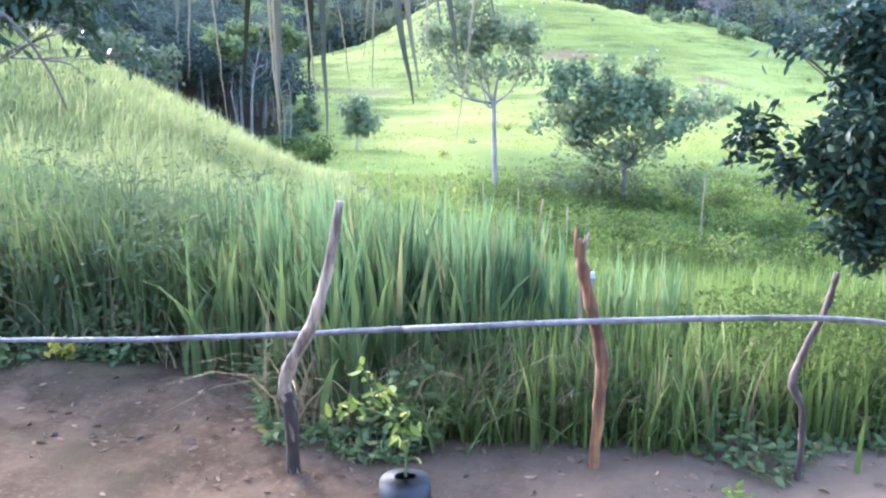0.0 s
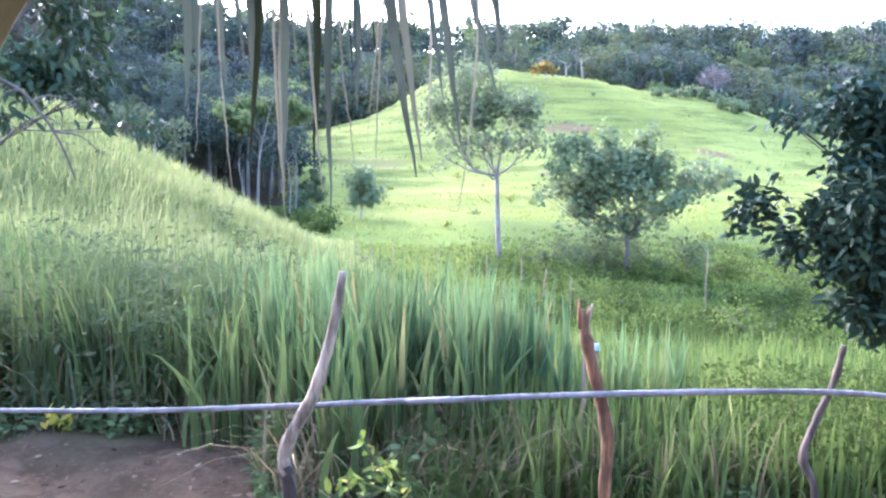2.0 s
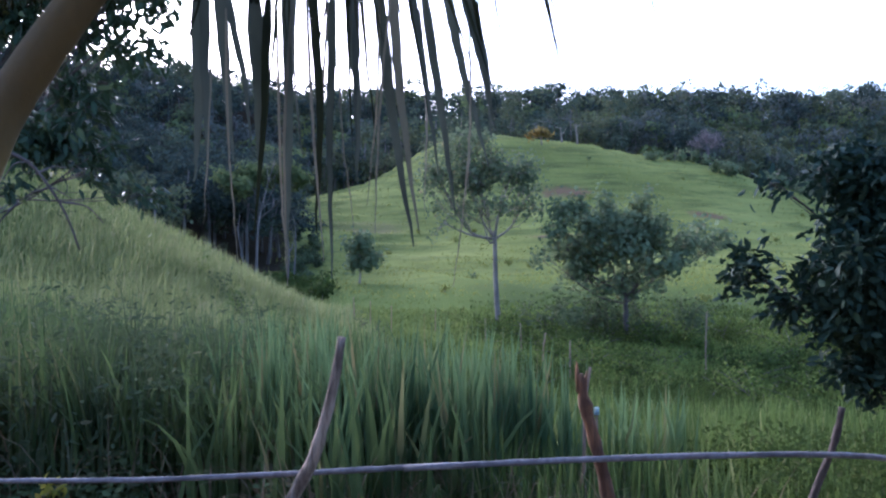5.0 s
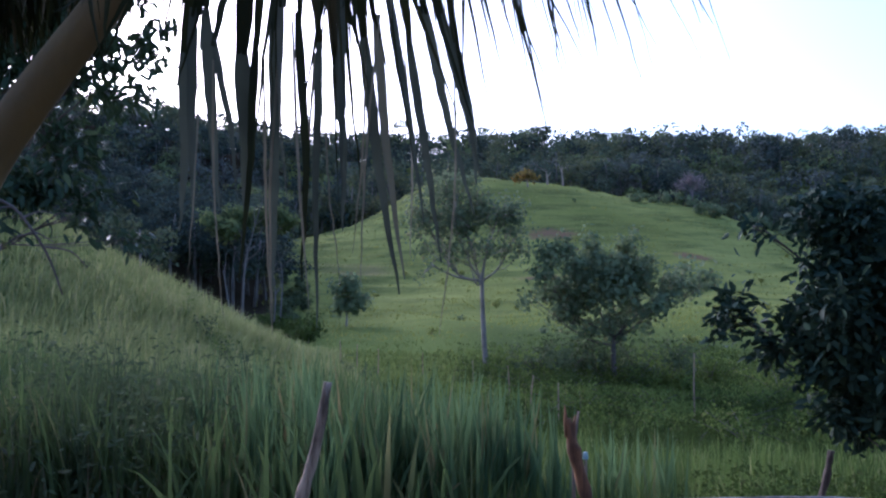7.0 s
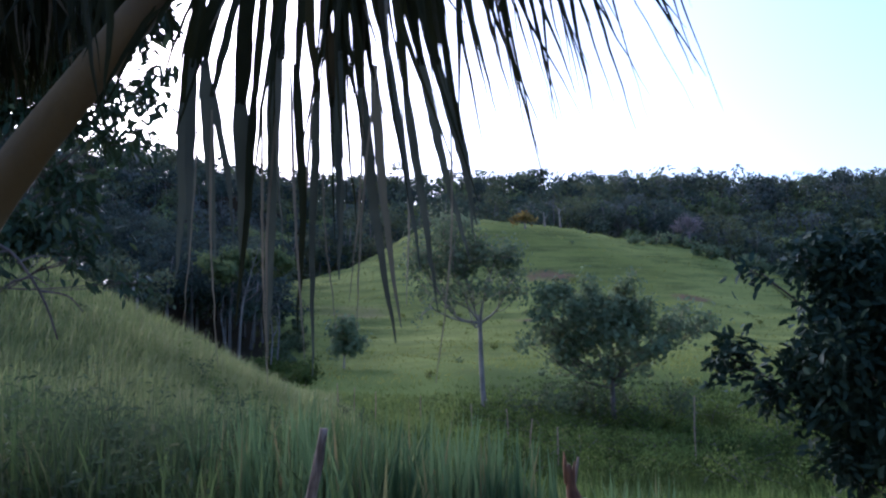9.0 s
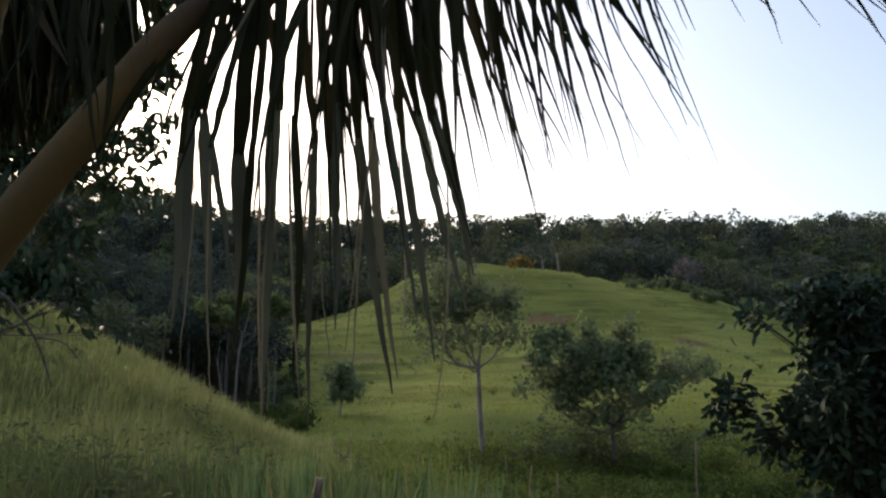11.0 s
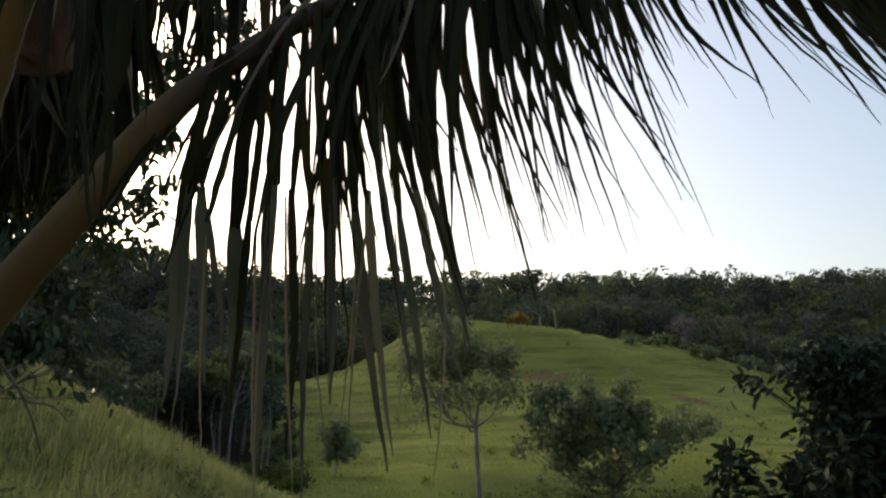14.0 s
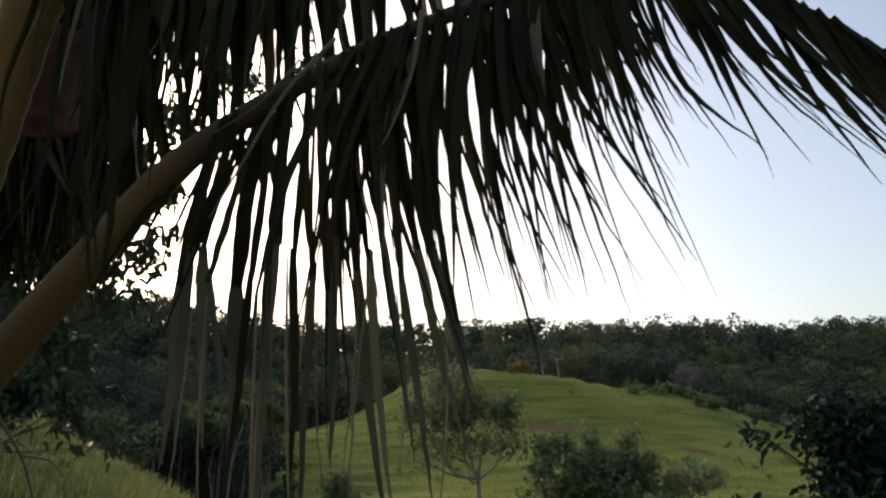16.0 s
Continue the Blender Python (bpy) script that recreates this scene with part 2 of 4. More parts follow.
LITTER = leaf_material("fallen_leaf", (0.07, 0.045, 0.03), (0.19, 0.13, 0.085), (0.21, 0.16, 0.11), 0.1, 0.8, 3.0)
YELLOW_SOFT = leaf_material("yellowing_leaf", (0.16, 0.20, 0.03), (0.45, 0.38, 0.05), (0.5, 0.42, 0.08), 0.35, 0.6, 8.0)
BLACK_BAG = nodes_of("black_plastic")[0]
BLACK_BAG.node_tree.nodes["Principled BSDF"].inputs["Base Color"].default_value = (0.012, 0.012, 0.014, 1)
BLACK_BAG.node_tree.nodes["Principled BSDF"].inputs["Roughness"].default_value = 0.55
SOIL = bark_material("potting_soil", (0.05, 0.035, 0.025), (0.10, 0.07, 0.05), 60.0, 1.0)


# ---- shape helpers ----
def ss(a, b, v):
    u = np.clip((np.asarray(v, float) - a) / (b - a), 0, 1)
    return u * u * (3 - 2 * u)


def height(x, y):
    """The lie of the land: flat yard, dip behind the fence, a spur, the pasture hill and wooded ridges."""
    x, y = np.asarray(x, float), np.asarray(y, float)
    def hill(a, cx, wx, cy, wy):
        return a * np.exp(-((x - cx) / wx) ** 2 - ((y - cy) / wy) ** 2)
    z = -2.40 * ss(3.6, 21.85, y) + hill(6.5, -13.6, 9.2, 18.6, 8.8) + hill(18.41, 20.10, 46.01, 121.46, 30.22) + hill(28.11, -73.16, 33.46, 85.95, 22.06)
    z = z + hill(3.2, -1, 9, 118, 14) + hill(0.7, -19, 8, 116, 12) + hill(1.1, 9, 5, 118, 12) - hill(1.3, 27, 9, 112, 14)
    z = z - 0.8 * np.exp(-((x - 5.5) / 6) ** 2 - ((y - 11.5) / 5) ** 2)
    z = z + 34 * ss(120, 200, y) + 10 * ss(0, 80, -x - 20) * ss(70, 130, y)
    z = z + ss(8, 30, y) * (0.14 * np.sin(x * 0.31 + 1.3 * np.sin(y * 0.12)) + 0.04 * np.sin(y * 0.27 + x * 0.11))
    z = z + ss(40, 90, y) * 0.35 * np.sin(x * 0.13 + 2 * np.sin(y * 0.05))
    # narrow cattle terraces along the slope
    z = z + ss(44, 60, y) * ss(150, 120, y) * 0.2 * np.sin(z * 5.5 + 1.6 * np.sin(x * 0.16) + 1.2 * np.sin(x * 0.43 + y * 0.2)) * (0.4 + 0.6 * np.sin(x * 0.11 + y * 0.07) ** 2)
    return z + 0.012 * np.sin(x * 5.1 + 2 * np.sin(y * 3.7)) + 0.012 * np.sin(y * 6.3 + 2 * np.sin(x * 2.9))


def mesh_of(name, verts, faces, material, smooth=False):
    verts, faces = np.asarray(verts, np.float32), np.asarray(faces, np.int32)
    me = bpy.data.meshes.new(name)
    k = faces.shape[1]
    me.vertices.add(len(verts))
    me.vertices.foreach_set("co", verts.ravel())
    me.loops.add(faces.size)
    me.loops.foreach_set("vertex_index", faces.ravel())
    me.polygons.add(len(faces))
    me.polygons.foreach_set("loop_start", np.arange(0, faces.size, k, dtype=np.int32))
    if smooth:
        me.polygons.foreach_set("use_smooth", np.ones(len(faces), bool))
    me.update(calc_edges=True)
    me.validate()
    me.materials.append(material)
    return me


def part(name, me, parent=None, label=""):
    ob = new(name, me)
    if parent is not None:
        ob.parent = parent
    return tagged(ob, label) if label else ob


def thing(name, place, label, category, group="", kind=""):
    ob = new(name)
    ob.empty_display_size = 0.1
    ob.location = place
    return tagged(ob, label, category, group, kind)


def curve_of(pts, n):
    """A smooth line through the points."""
    pts = np.asarray(pts, float)
    p = np.vstack([2 * pts[0] - pts[1], pts, 2 * pts[-1] - pts[-2]])
    u = np.linspace(0, len(pts) - 1 - 1e-9, n)
    i = u.astype(int)
    f = (u - i)[:, None]
    a, b, c, d = p[i], p[i + 1], p[i + 2], p[i + 3]
    return 0.5 * (2 * b + (c - a) * f + (2 * a - 5 * b + 4 * c - d) * f ** 2 + (3 * b - a - 3 * c + d) * f ** 3)


def unit(v):
    return v / np.maximum(np.linalg.norm(v, axis=-1, keepdims=True), 1e-9)


def tube(line, radii, n=8, rng=None, rough=0.0, flat=1.0):
    """A closed tapering limb along a line; flat below 1 makes it wider than thick."""
    line, radii = np.asarray(line, float), np.asarray(radii, float)
    tan = unit(np.gradient(line, axis=0))
    ref = np.array([0.0, 1.0, 0.0]) if abs(tan[:, 1]).mean() < 0.7 else np.array([1.0, 0.0, 0.0])
    s = unit(np.cross(tan, ref))
    b = np.cross(s, tan)
    a = np.linspace(0, 2 * np.pi, n, endpoint=False)
    r = radii[:, None] * np.ones(n)
    if rng is not None and rough:
        r = r * (1 + rng.normal(0, rough, r.shape))
    v = line[:, None] + s[:, None] * (np.cos(a) * r)[..., None] + b[:, None] * (np.sin(a) * r * flat)[..., None]
    m = len(line)
    i, j = np.meshgrid(np.arange(m - 1), np.arange(n), indexing="ij")
    q = np.stack([i * n + j, i * n + (j + 1) % n, (i + 1) * n + (j + 1) % n, (i + 1) * n + j], -1).reshape(-1, 4)
    v = np.vstack([v.reshape(-1, 3), line[:1], line[-1:]])
    k = np.arange(n)
    c0 = np.stack([np.full(n, m * n), (k + 1) % n, k, k], -1)[:, :4]
    tri = np.vstack([np.stack([np.full(n, m * n), (k + 1) % n, k], -1), np.stack([np.full(n, m * n + 1), (m - 1) * n + k, (m - 1) * n + (k + 1) % n], -1)])
    tris = np.vstack([q[:, :3], q[:, [0, 2, 3]], tri])
    return v, tris


def joined(pieces):
    vs, fs, o = [], [], 0
    for v, f in pieces:
        vs.append(v)
        fs.append(np.asarray(f) + o)
        o += len(v)
    return np.vstack(vs), np.vstack(fs)


def blades(rng, base, tall, wide, lean, heading, seg=4, droop=0.5):
    """Grass blades: tapering strips that bend over towards their heading."""
    n = len(base)
    t = np.linspace(0, 1, seg + 1)
    d = np.stack([np.cos(heading), np.sin(heading), 0 * heading], -1)
    turn = heading + np.pi / 2 + rng.normal(0, 0.7, n)
    side = np.stack([np.cos(turn), np.sin(turn), 0 * turn], -1)
    out = (tall * lean)[:, None] * t ** 2
    up = tall[:, None] * (t - droop * np.minimum(lean, 1.4)[:, None] * t ** 3)
    c = base[:, None] + d[:, None] * out[..., None]
    c[..., 2] += up
    w = 0.5 * wide[:, None] * np.clip(1.15 - t ** 1.8 * 1.13, 0.02, 1)
    v = np.stack([c - side[:, None] * w[..., None], c + side[:, None] * w[..., None]], 2).reshape(-1, 3)
    k = np.arange(seg) * 2
    q = np.stack([k, k + 1, k + 3, k + 2], -1)
    f = (np.arange(n)[:, None, None] * (2 * seg + 2) + q).reshape(-1, 4)
    return v, f


LEAF_V = np.array([(0, 0, 0), (0.3, 0.2, 0.05), (0.3, 0, 0), (0.3, -0.2, 0.05), (0.68, 0.17, 0.03), (0.68, 0, -0.03), (0.68, -0.17, 0.03), (1, 0, -0.1)])
LEAF_F = np.array([(0, 2, 1), (0, 3, 2), (1, 2, 5), (1, 5, 4), (2, 3, 6), (2, 6, 5), (4, 5, 7), (5, 6, 7)])
CARD_V = np.array([(0, 0, 0), (0.45, 0.36, 0.1), (1, 0.05, -0.08), (0.5, -0.38, 0.06)])
CARD_F = np.array([(0, 1, 2), (0, 2, 3)])


def leaves(rng, at, axis, size, shape=(LEAF_V, LEAF_F), broad=1.0, face=None):
    """One leaf at each place, its tip along the axis, its face turned at random or roughly as given."""
    tv, tf = shape
    if face is None:
        axis = unit(axis)
        nrm = rng.normal(0, 1, axis.shape)
        nrm[:, 2] += 0.8
    else:
        nrm = unit(unit(face) + rng.normal(0, 0.35, axis.shape))
        axis = unit(axis - nrm * (axis * nrm).sum(-1, keepdims=True))
    side = unit(np.cross(nrm, axis))
    nrm = np.cross(axis, side)
    p = tv[None] * np.asarray(size)[:, None, None]
    v = at[:, None] + axis[:, None] * p[..., :1] + side[:, None] * p[..., 1:2] * broad + nrm[:, None] * p[..., 2:]
    f = (np.arange(len(at))[:, None, None] * len(tv) + tf).reshape(-1, 3)
    return v.reshape(-1, 3), f


def tree(name, label, base, trunk_to, blobs, trunk_r, leaf_n, leaf_size, leaf_mat, bark_mat, seed, clump=0.28, card=True, twigs=6, droop=-0.1, group="", fork=0.75, bare=False, category="tree", broad=1.0, split=0, small=0.4):
    """A tree: tapering trunk to its fork, limbs and twigs into each mass of the crown, leaves in clumps round the twigs.
    blobs: (x, y, z, half width, half height) of the crown's masses, each broken up into 'split' smaller ones."""
    rng = np.random.default_rng(seed)
    base, trunk_to = np.asarray(base, float), np.asarray(trunk_to, float)
    ob = thing(name, base, label, category, group)
    mid = (base + trunk_to) / 2 + rng.normal(0, 0.02, 3) * np.linalg.norm(trunk_to - base)
    line = curve_of([base + (0, 0, -0.1), mid, trunk_to], 14)
    part("trunk", mesh_of("trunk", *(lambda v, f: (v - base, f))(*tube(line, np.linspace(trunk_r, trunk_r * 0.6, 14), 9, rng, 0.05)), bark_mat, True), ob)
    tips, ways, hearts, share = [], [], [], []

    def sprays(c, rx, rz, limb, r0, heart):
        """Twigs off a limb into one mass of the crown."""
        wood = []
        for k in range(twigs):
            u = unit(rng.normal(0, 1, 3))
            e = c + u * (rx, rx, rz) * rng.uniform(0.6, 1.05)
            s2 = limb[rng.integers(5 if card else 8, 10)]
            tw = curve_of([s2, (s2 + e) / 2 + rng.normal(0, 0.1, 3) * rx, e], 6)
            wood.append(tube(tw, np.linspace(r0 * 0.3, r0 * 0.08, 6), 4))
            for w in np.linspace(0.45, 1, 5):
                tips.append(s2 + (e - s2) * w)
                ways.append(unit(e - s2))
                hearts.append(heart)
                share.append(rx * rz)
        return wood

    for b in blobs:
        c, rx, rz = np.asarray(b[:3], float), b[3], b[4]
        s = line[int(13 * rng.uniform(fork, 1.0))]
        bend = (s * 0.55 + c * 0.45) + rng.normal(0, 0.16 if split else 0.12, 3) * rx + (0, 0, -0.12 * np.linalg.norm(c - s))
        r0 = trunk_r * rng.uniform(0.3, 0.5)
        limb = curve_of([s, bend, c], 10)
        wood = [tube(limb, np.linspace(r0, r0 * 0.35, 10), 6, rng, 0.05)]
        if split:
            m = max(3, round(split * (rx * rz / np.mean([q[3] * q[4] for q in blobs])) ** 0.7))
            for u in unit(rng.normal(0, 1, (m, 3))) * rng.uniform(0.3, 1.0, (m, 1)):
                e = c + u * (rx, rx, rz)
                s2 = limb[rng.integers(4, 10)]
                twig = curve_of([s2, s2 * 0.5 + e * 0.5 + rng.normal(0, 0.15, 3) * rx, e], 10)
                wood.append(tube(twig, np.linspace(r0 * 0.4, r0 * 0.14, 10), 5))
                wood += sprays(e, rx * small * rng.uniform(0.6, 1.3), min(rx, rz) * small * rng.uniform(0.6, 1.2), twig, r0 * 0.4, e - (0, 0, rz * 0.3))
        else:
            wood += sprays(c, rx, rz, limb, r0, c - (0, 0, rz * 0.4))
        part("limb", mesh_of("limb", *(lambda v, f: (v - base, f))(*joined(wood)), bark_mat, True), ob)
    if not bare:
        tips, ways = np.array(tips), np.array(ways)
        i = rng.choice(len(tips), leaf_n, p=np.array(share) / np.sum(share))
        r = np.mean([b[3] for b in blobs]) * clump * (small if split else 1)
        at = tips[i] + rng.normal(0, r, (leaf_n, 3))
        axis = ways[i] * 0.5 + rng.normal(0, 0.55, (leaf_n, 3)) + (0, 0, droop)
        v, f = leaves(rng, at, axis, leaf_size * rng.uniform(0.6, 1.2, leaf_n), (CARD_V, CARD_F) if card else (LEAF_V, LEAF_F), broad, face=at - np.array(hearts)[i] if card else None)
        part("crown", mesh_of("crown", v - base, f, leaf_mat), ob)
    return ob


# ---- ground ----
def build_ground():
    az = np.radians(np.concatenate([np.arange(-60, 60, 0.5), np.arange(60, 300, 6)]))
    r = np.concatenate([np.linspace(0.0005, 8, 70), np.geomspace(8.2, 140, 300), np.geomspace(143, 320, 30), np.geomspace(340, 3500, 14)])
    a, rr = np.meshgrid(az, r, indexing="ij")
    x, y = rr * np.sin(a), rr * np.cos(a) - 0.4 * np.exp(-rr / 3)
    z = height(x, y)
    n, m = a.shape
    i, j = np.meshgrid(np.arange(n), np.arange(m - 1), indexing="ij")
    q = np.stack([i * m + j, i * m + j + 1, ((i + 1) % n) * m + j + 1, ((i + 1) % n) * m + j], -1).reshape(-1, 4)
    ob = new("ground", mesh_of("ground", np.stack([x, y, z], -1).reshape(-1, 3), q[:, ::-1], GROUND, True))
    tagged(ob, "bare brown yard earth running out into green hilly pasture", "ground", kind="structure")


build_ground()


# ---- unseen wall added behind the yard to block light ----
PLASTER = bark_material("weathered_plaster", (0.14, 0.128, 0.115), (0.22, 0.205, 0.19), 6.0, 1.0, depth=0.003)
v = np.array([(x, y, z) for z in (-0.2, 3.1) for x, y in ((-5.0, -1.75), (5.0, -1.75), (5.0, -1.6), (-5.0, -1.6))], float)
tagged(new("shade_wall", mesh_of("shade_wall", v, [(3, 2, 1, 0), (4, 5, 6, 7), (0, 1, 5, 4), (1, 2, 6, 5), (2, 3, 7, 6), (3, 0, 4, 7)], PLASTER)), "unseen plain plaster wall added to shade the yard", "wall", kind="structure")


# ---- fence ----
def fence_post(label, pts, radii, material, seed, split=False, dark_foot=0):
    rng = np.random.default_rng(seed)
    base = np.array(pts[0])
    ob = thing("fence_post", base, label, "fence post", "posts of the yard fence")
    line = curve_of(pts, 26) - base
    rad = np.interp(np.linspace(0, 1, 26), np.linspace(0, 1, len(radii)), radii)
    part("shaft", mesh_of("shaft", *tube(line, rad * (1 + rng.normal(0, 0.05, 26)), 10, rng, 0.10), material, True), ob)
    # thin outer layer, darker than the shaft, over its lowest rings
    if dark_foot:
        part("bark", mesh_of("bark", *tube(line[:dark_foot], rad[:dark_foot] + 0.003, 10, rng, 0.1), POST_DARK, True), ob, "darker outer layer round the foot")
    if split:
        for dx, h in ((-0.008, 0.07), (0.012, 0.03)):
            top = line[-2] + (dx, 0, -0.05)
            part("splinter", mesh_of("splinter", *tube([top, top + (dx * 0.4, 0, h * 0.6 + 0.03), top + (dx * 1.2, 0, h + 0.06)], [0.013, 0.010, 0.002], 5, rng, 0.1), material), ob)
    return ob


fence_post("crooked grey wooden post leaning beside the rail", [(-0.632, 3.080, -0.150), (-0.635, 3.080, 0.268), (-0.653, 3.080, 0.445), (-0.540, 3.080, 0.668), (-0.464, 3.080, 0.908), (-0.407, 3.080, 1.191)], [0.026, 0.026, 0.029, 0.025, 0.023, 0.018], POST_GREY, 1, dark_foot=9)
fence_post("split reddish brown wooden post with splintered top", [(0.664, 3.140, -0.150), (0.682, 3.140, 0.299), (0.686, 3.140, 0.504), (0.641, 3.140, 0.703), (0.586, 3.140, 0.898), (0.566, 3.140, 1.030)], [0.024, 0.025, 0.028, 0.026, 0.027, 0.012], POST_RED, 2, True)
fence_post("thin crooked dark brown post in bare earth", [(1.549, 3.100, -0.150), (1.546, 3.100, 0.267), (1.488, 3.100, 0.420), (1.519, 3.100, 0.546), (1.594, 3.100, 0.743), (1.630, 3.100, 0.900)], [0.014, 0.014, 0.018, 0.015, 0.013, 0.012], POST_BROWN, 3)

rng = np.random.default_rng(5)
rail_line = curve_of([(-2.807, 3.120, 0.583), (-1.951, 3.120, 0.598), (-1.261, 3.120, 0.603), (-0.571, 3.120, 0.631), (0.046, 3.100, 0.671), (0.631, 3.090, 0.701), (1.205, 3.060, 0.726), (1.623, 3.060, 0.725), (1.898, 3.050, 0.703), (2.368, 3.050, 0.664)], 60)
rail_line[:, 2] -= 0.010
rail_ob = thing("fence_rail", (-0.55, 3.12, 0.62), "long thin weathered grey poles laid end to end along the posts", "fence rail")
for lo, hi, r0, r1, dy in ((0, 27, 0.0100, 0.0120, 0.012), (24, 60, 0.0130, 0.0115, 0.0)):
    line = rail_line[lo:hi] - (-0.55, 3.12 - dy, 0.62)
    part("pole", mesh_of("pole", *tube(line, np.linspace(r0, r1, hi - lo), 10, rng, 0.09), RAIL_WOOD, True), rail_ob)


# ---- grass ----
def scatter(rng, n, x0, x1, y0, y1):
    x, y = rng.uniform(x0, x1, n), rng.uniform(y0, y1, n)
    return np.stack([x, y, height(x, y)], -1)


def tall_grass():
    rng = np.random.default_rng(11)
    sets = []
    # clumps behind the fence; taller towards the spur
    n = 1700
    c = scatter(rng, n, -7.5, 7.5, 3.45, 8.5)
    keep = (c[:, 1] > 3.5 + 1.0 * ss(-0.5, -1.6, c[:, 0])) & (abs(c[:, 0]) < 0.75 * c[:, 1] + 0.6)
    keep &= (c[:, 1] > 4.3) | (rng.uniform(0, 1, n) < 0.5)
    c = c[keep]
    for p in c:
        leafy = ss(-1.0, -1.7, p[0]) * ss(6.5, 5.5, p[1])
        if rng.uniform() < 0.2 * leafy:
            continue
        k = 30
        base = p + np.concatenate([rng.normal(0, 0.09, (k, 2)), np.zeros((k, 1))], 1)
        tall = (1.08 - 0.64 * ss(-0.8, 1.0, p[0]) - 0.05 * (p[1] - 3.8)) * rng.uniform(0.5, 1.1, k) * rng.uniform(0.75, 1.15) * (1 + 0.10 * math.sin(p[0] * 2.6 + 1.5 * math.sin(p[1] * 1.7)))
        sets.append(blades(rng, base, tall, rng.uniform(0.012, 0.028, k) * (1 + 0.8 * ss(-1.6, -0.6, p[0]) * ss(1.2, 0.3, p[0])), np.abs(rng.normal(0.19, 0.17, k)), rng.uniform(0, 2 * np.pi, k), 5))
    # stout cane clumps with broad upright blades
    cane = []
    for cx, cy, w, top, m in ((-0.32, 4.3, 0.36, 1.12, 13), (0.42, 4.4, 0.20, 0.98, 9), (-1.1, 4.9, 0.4, 1.15, 8), (0.05, 4.7, 0.3, 1.05, 8), (1.25, 4.6, 0.25, 0.75, 4)):
        for p in np.stack([rng.normal(cx, w * 0.6, m), rng.normal(cy, 0.2, m)], -1):
            k = 26
            base = np.array((p[0], p[1], float(height(p[0], p[1])))) + np.concatenate([rng.normal(0, 0.045, (k, 2)), np.zeros((k, 1))], 1)
            cane.append(blades(rng, base, top * rng.uniform(0.6, 1.08, k), rng.uniform(0.020, 0.036, k), np.abs(rng.normal(0.10, 0.09, k)), rng.uniform(0, 2 * np.pi, k), 6, 0.3))
    reed = []
    for p in scatter(rng, 75, -4.2, -1.5, 4.5, 6.3):
        k = 22
        base = p + np.concatenate([rng.normal(0, 0.06, (k, 2)), np.zeros((k, 1))], 1)
        reed.append(blades(rng, base, rng.uniform(0.65, 1.3) * rng.uniform(0.55, 1.05, k), rng.uniform(0.014, 0.030, k), np.abs(rng.normal(0.15, 0.14, k)), rng.uniform(0, 2 * np.pi, k), 6, 0.35))
    v, f = joined(reed)
    tagged(new("reed_grass", mesh_of("reed_grass", v, f, GREY_WEED)), "grey-green reed clumps on the foot of the slope", "grass", kind="stuff")
    v, f = joined(cane)
    tagged(new("cane_grass", mesh_of("cane_grass", v, f, CANE)), "upright broad-bladed cane grass clumps behind the fence", "grass", kind="stuff")
    young = []
    for p in scatter(rng, 820, 0.1, 6.5, 3.5, 7.5):
        if p[0] < 0.75 * p[1] + 0.4 and (p[0] < 1.3 or p[1] > 4.4 or rng.uniform() < 0.35):
            k = 30
            base = p + np.concatenate([rng.normal(0, 0.12, (k, 2)), np.zeros((k, 1))], 1)
            young.append(blades(rng, base, 0.58 * rng.uniform(0.45, 1.1, k) * rng.uniform(0.8, 1.1), rng.uniform(0.011, 0.025, k), np.abs(rng.normal(0.14, 0.13, k)), rng.uniform(0, 2 * np.pi, k), 5))
    for p in scatter(rng, 150, -0.25, 1.1, 3.38, 3.8):
        k = 14
        base = p + np.concatenate([rng.normal(0, 0.05, (k, 2)), np.zeros((k, 1))], 1)
        young.append(blades(rng, base, rng.uniform(0.15, 0.48, k), rng.uniform(0.006, 0.013, k), np.abs(rng.normal(0.6, 0.35, k)), rng.uniform(0, 2 * np.pi, k), 5))
    v, f = joined(young)
    tagged(new("young_grass", mesh_of("young_grass", v, f, YOUNG_GRASS)), "yellow-green young grass among the taller clumps", "grass", kind="stuff")
    v, f = joined(sets)
    tagged(new("tall_grass", mesh_of("tall_grass", v, f, TALL_GRASS)), "dense tall green fodder grass behind the fence", "grass", kind="stuff")


def slope_grass():
    rng = np.random.default_rng(12)
    n = 165000
    r = 7.5 * (42 / 7.5) ** rng.uniform(0, 1, n)
    a = np.radians(rng.uniform(-42, 40, n))
    x, y = r * np.sin(a), r * np.cos(a)
    keep = rng.uniform(0, 1, n) < np.where(x < -0.16 * y + 1.5, 1.0, 0.45 * ss(14, 8, y) * ss(0.28, 0.12, x / y))
    x, y = x[keep], y[keep]
    n = len(x)
    base = np.stack([x, y, height(x, y)], -1)
    tall = rng.uniform(0.3, 0.72, n) * (0.75 + 0.25 * np.sin(x * 0.9 + np.sin(y))) * (1 - 0.45 * ss(-2, 3, x))
    v, f = blades(rng, base, tall, rng.uniform(0.007, 0.016, n) * (1 + y / 22), np.abs(rng.normal(0.45, 0.3, n)), rng.normal(0.3, 1.6, n), 3)
    tagged(new("slope_grass", mesh_of("slope_grass", v, f, SLOPE_GRASS)), "pale green knee-high grass covering the hillside", "grass", kind="stuff")


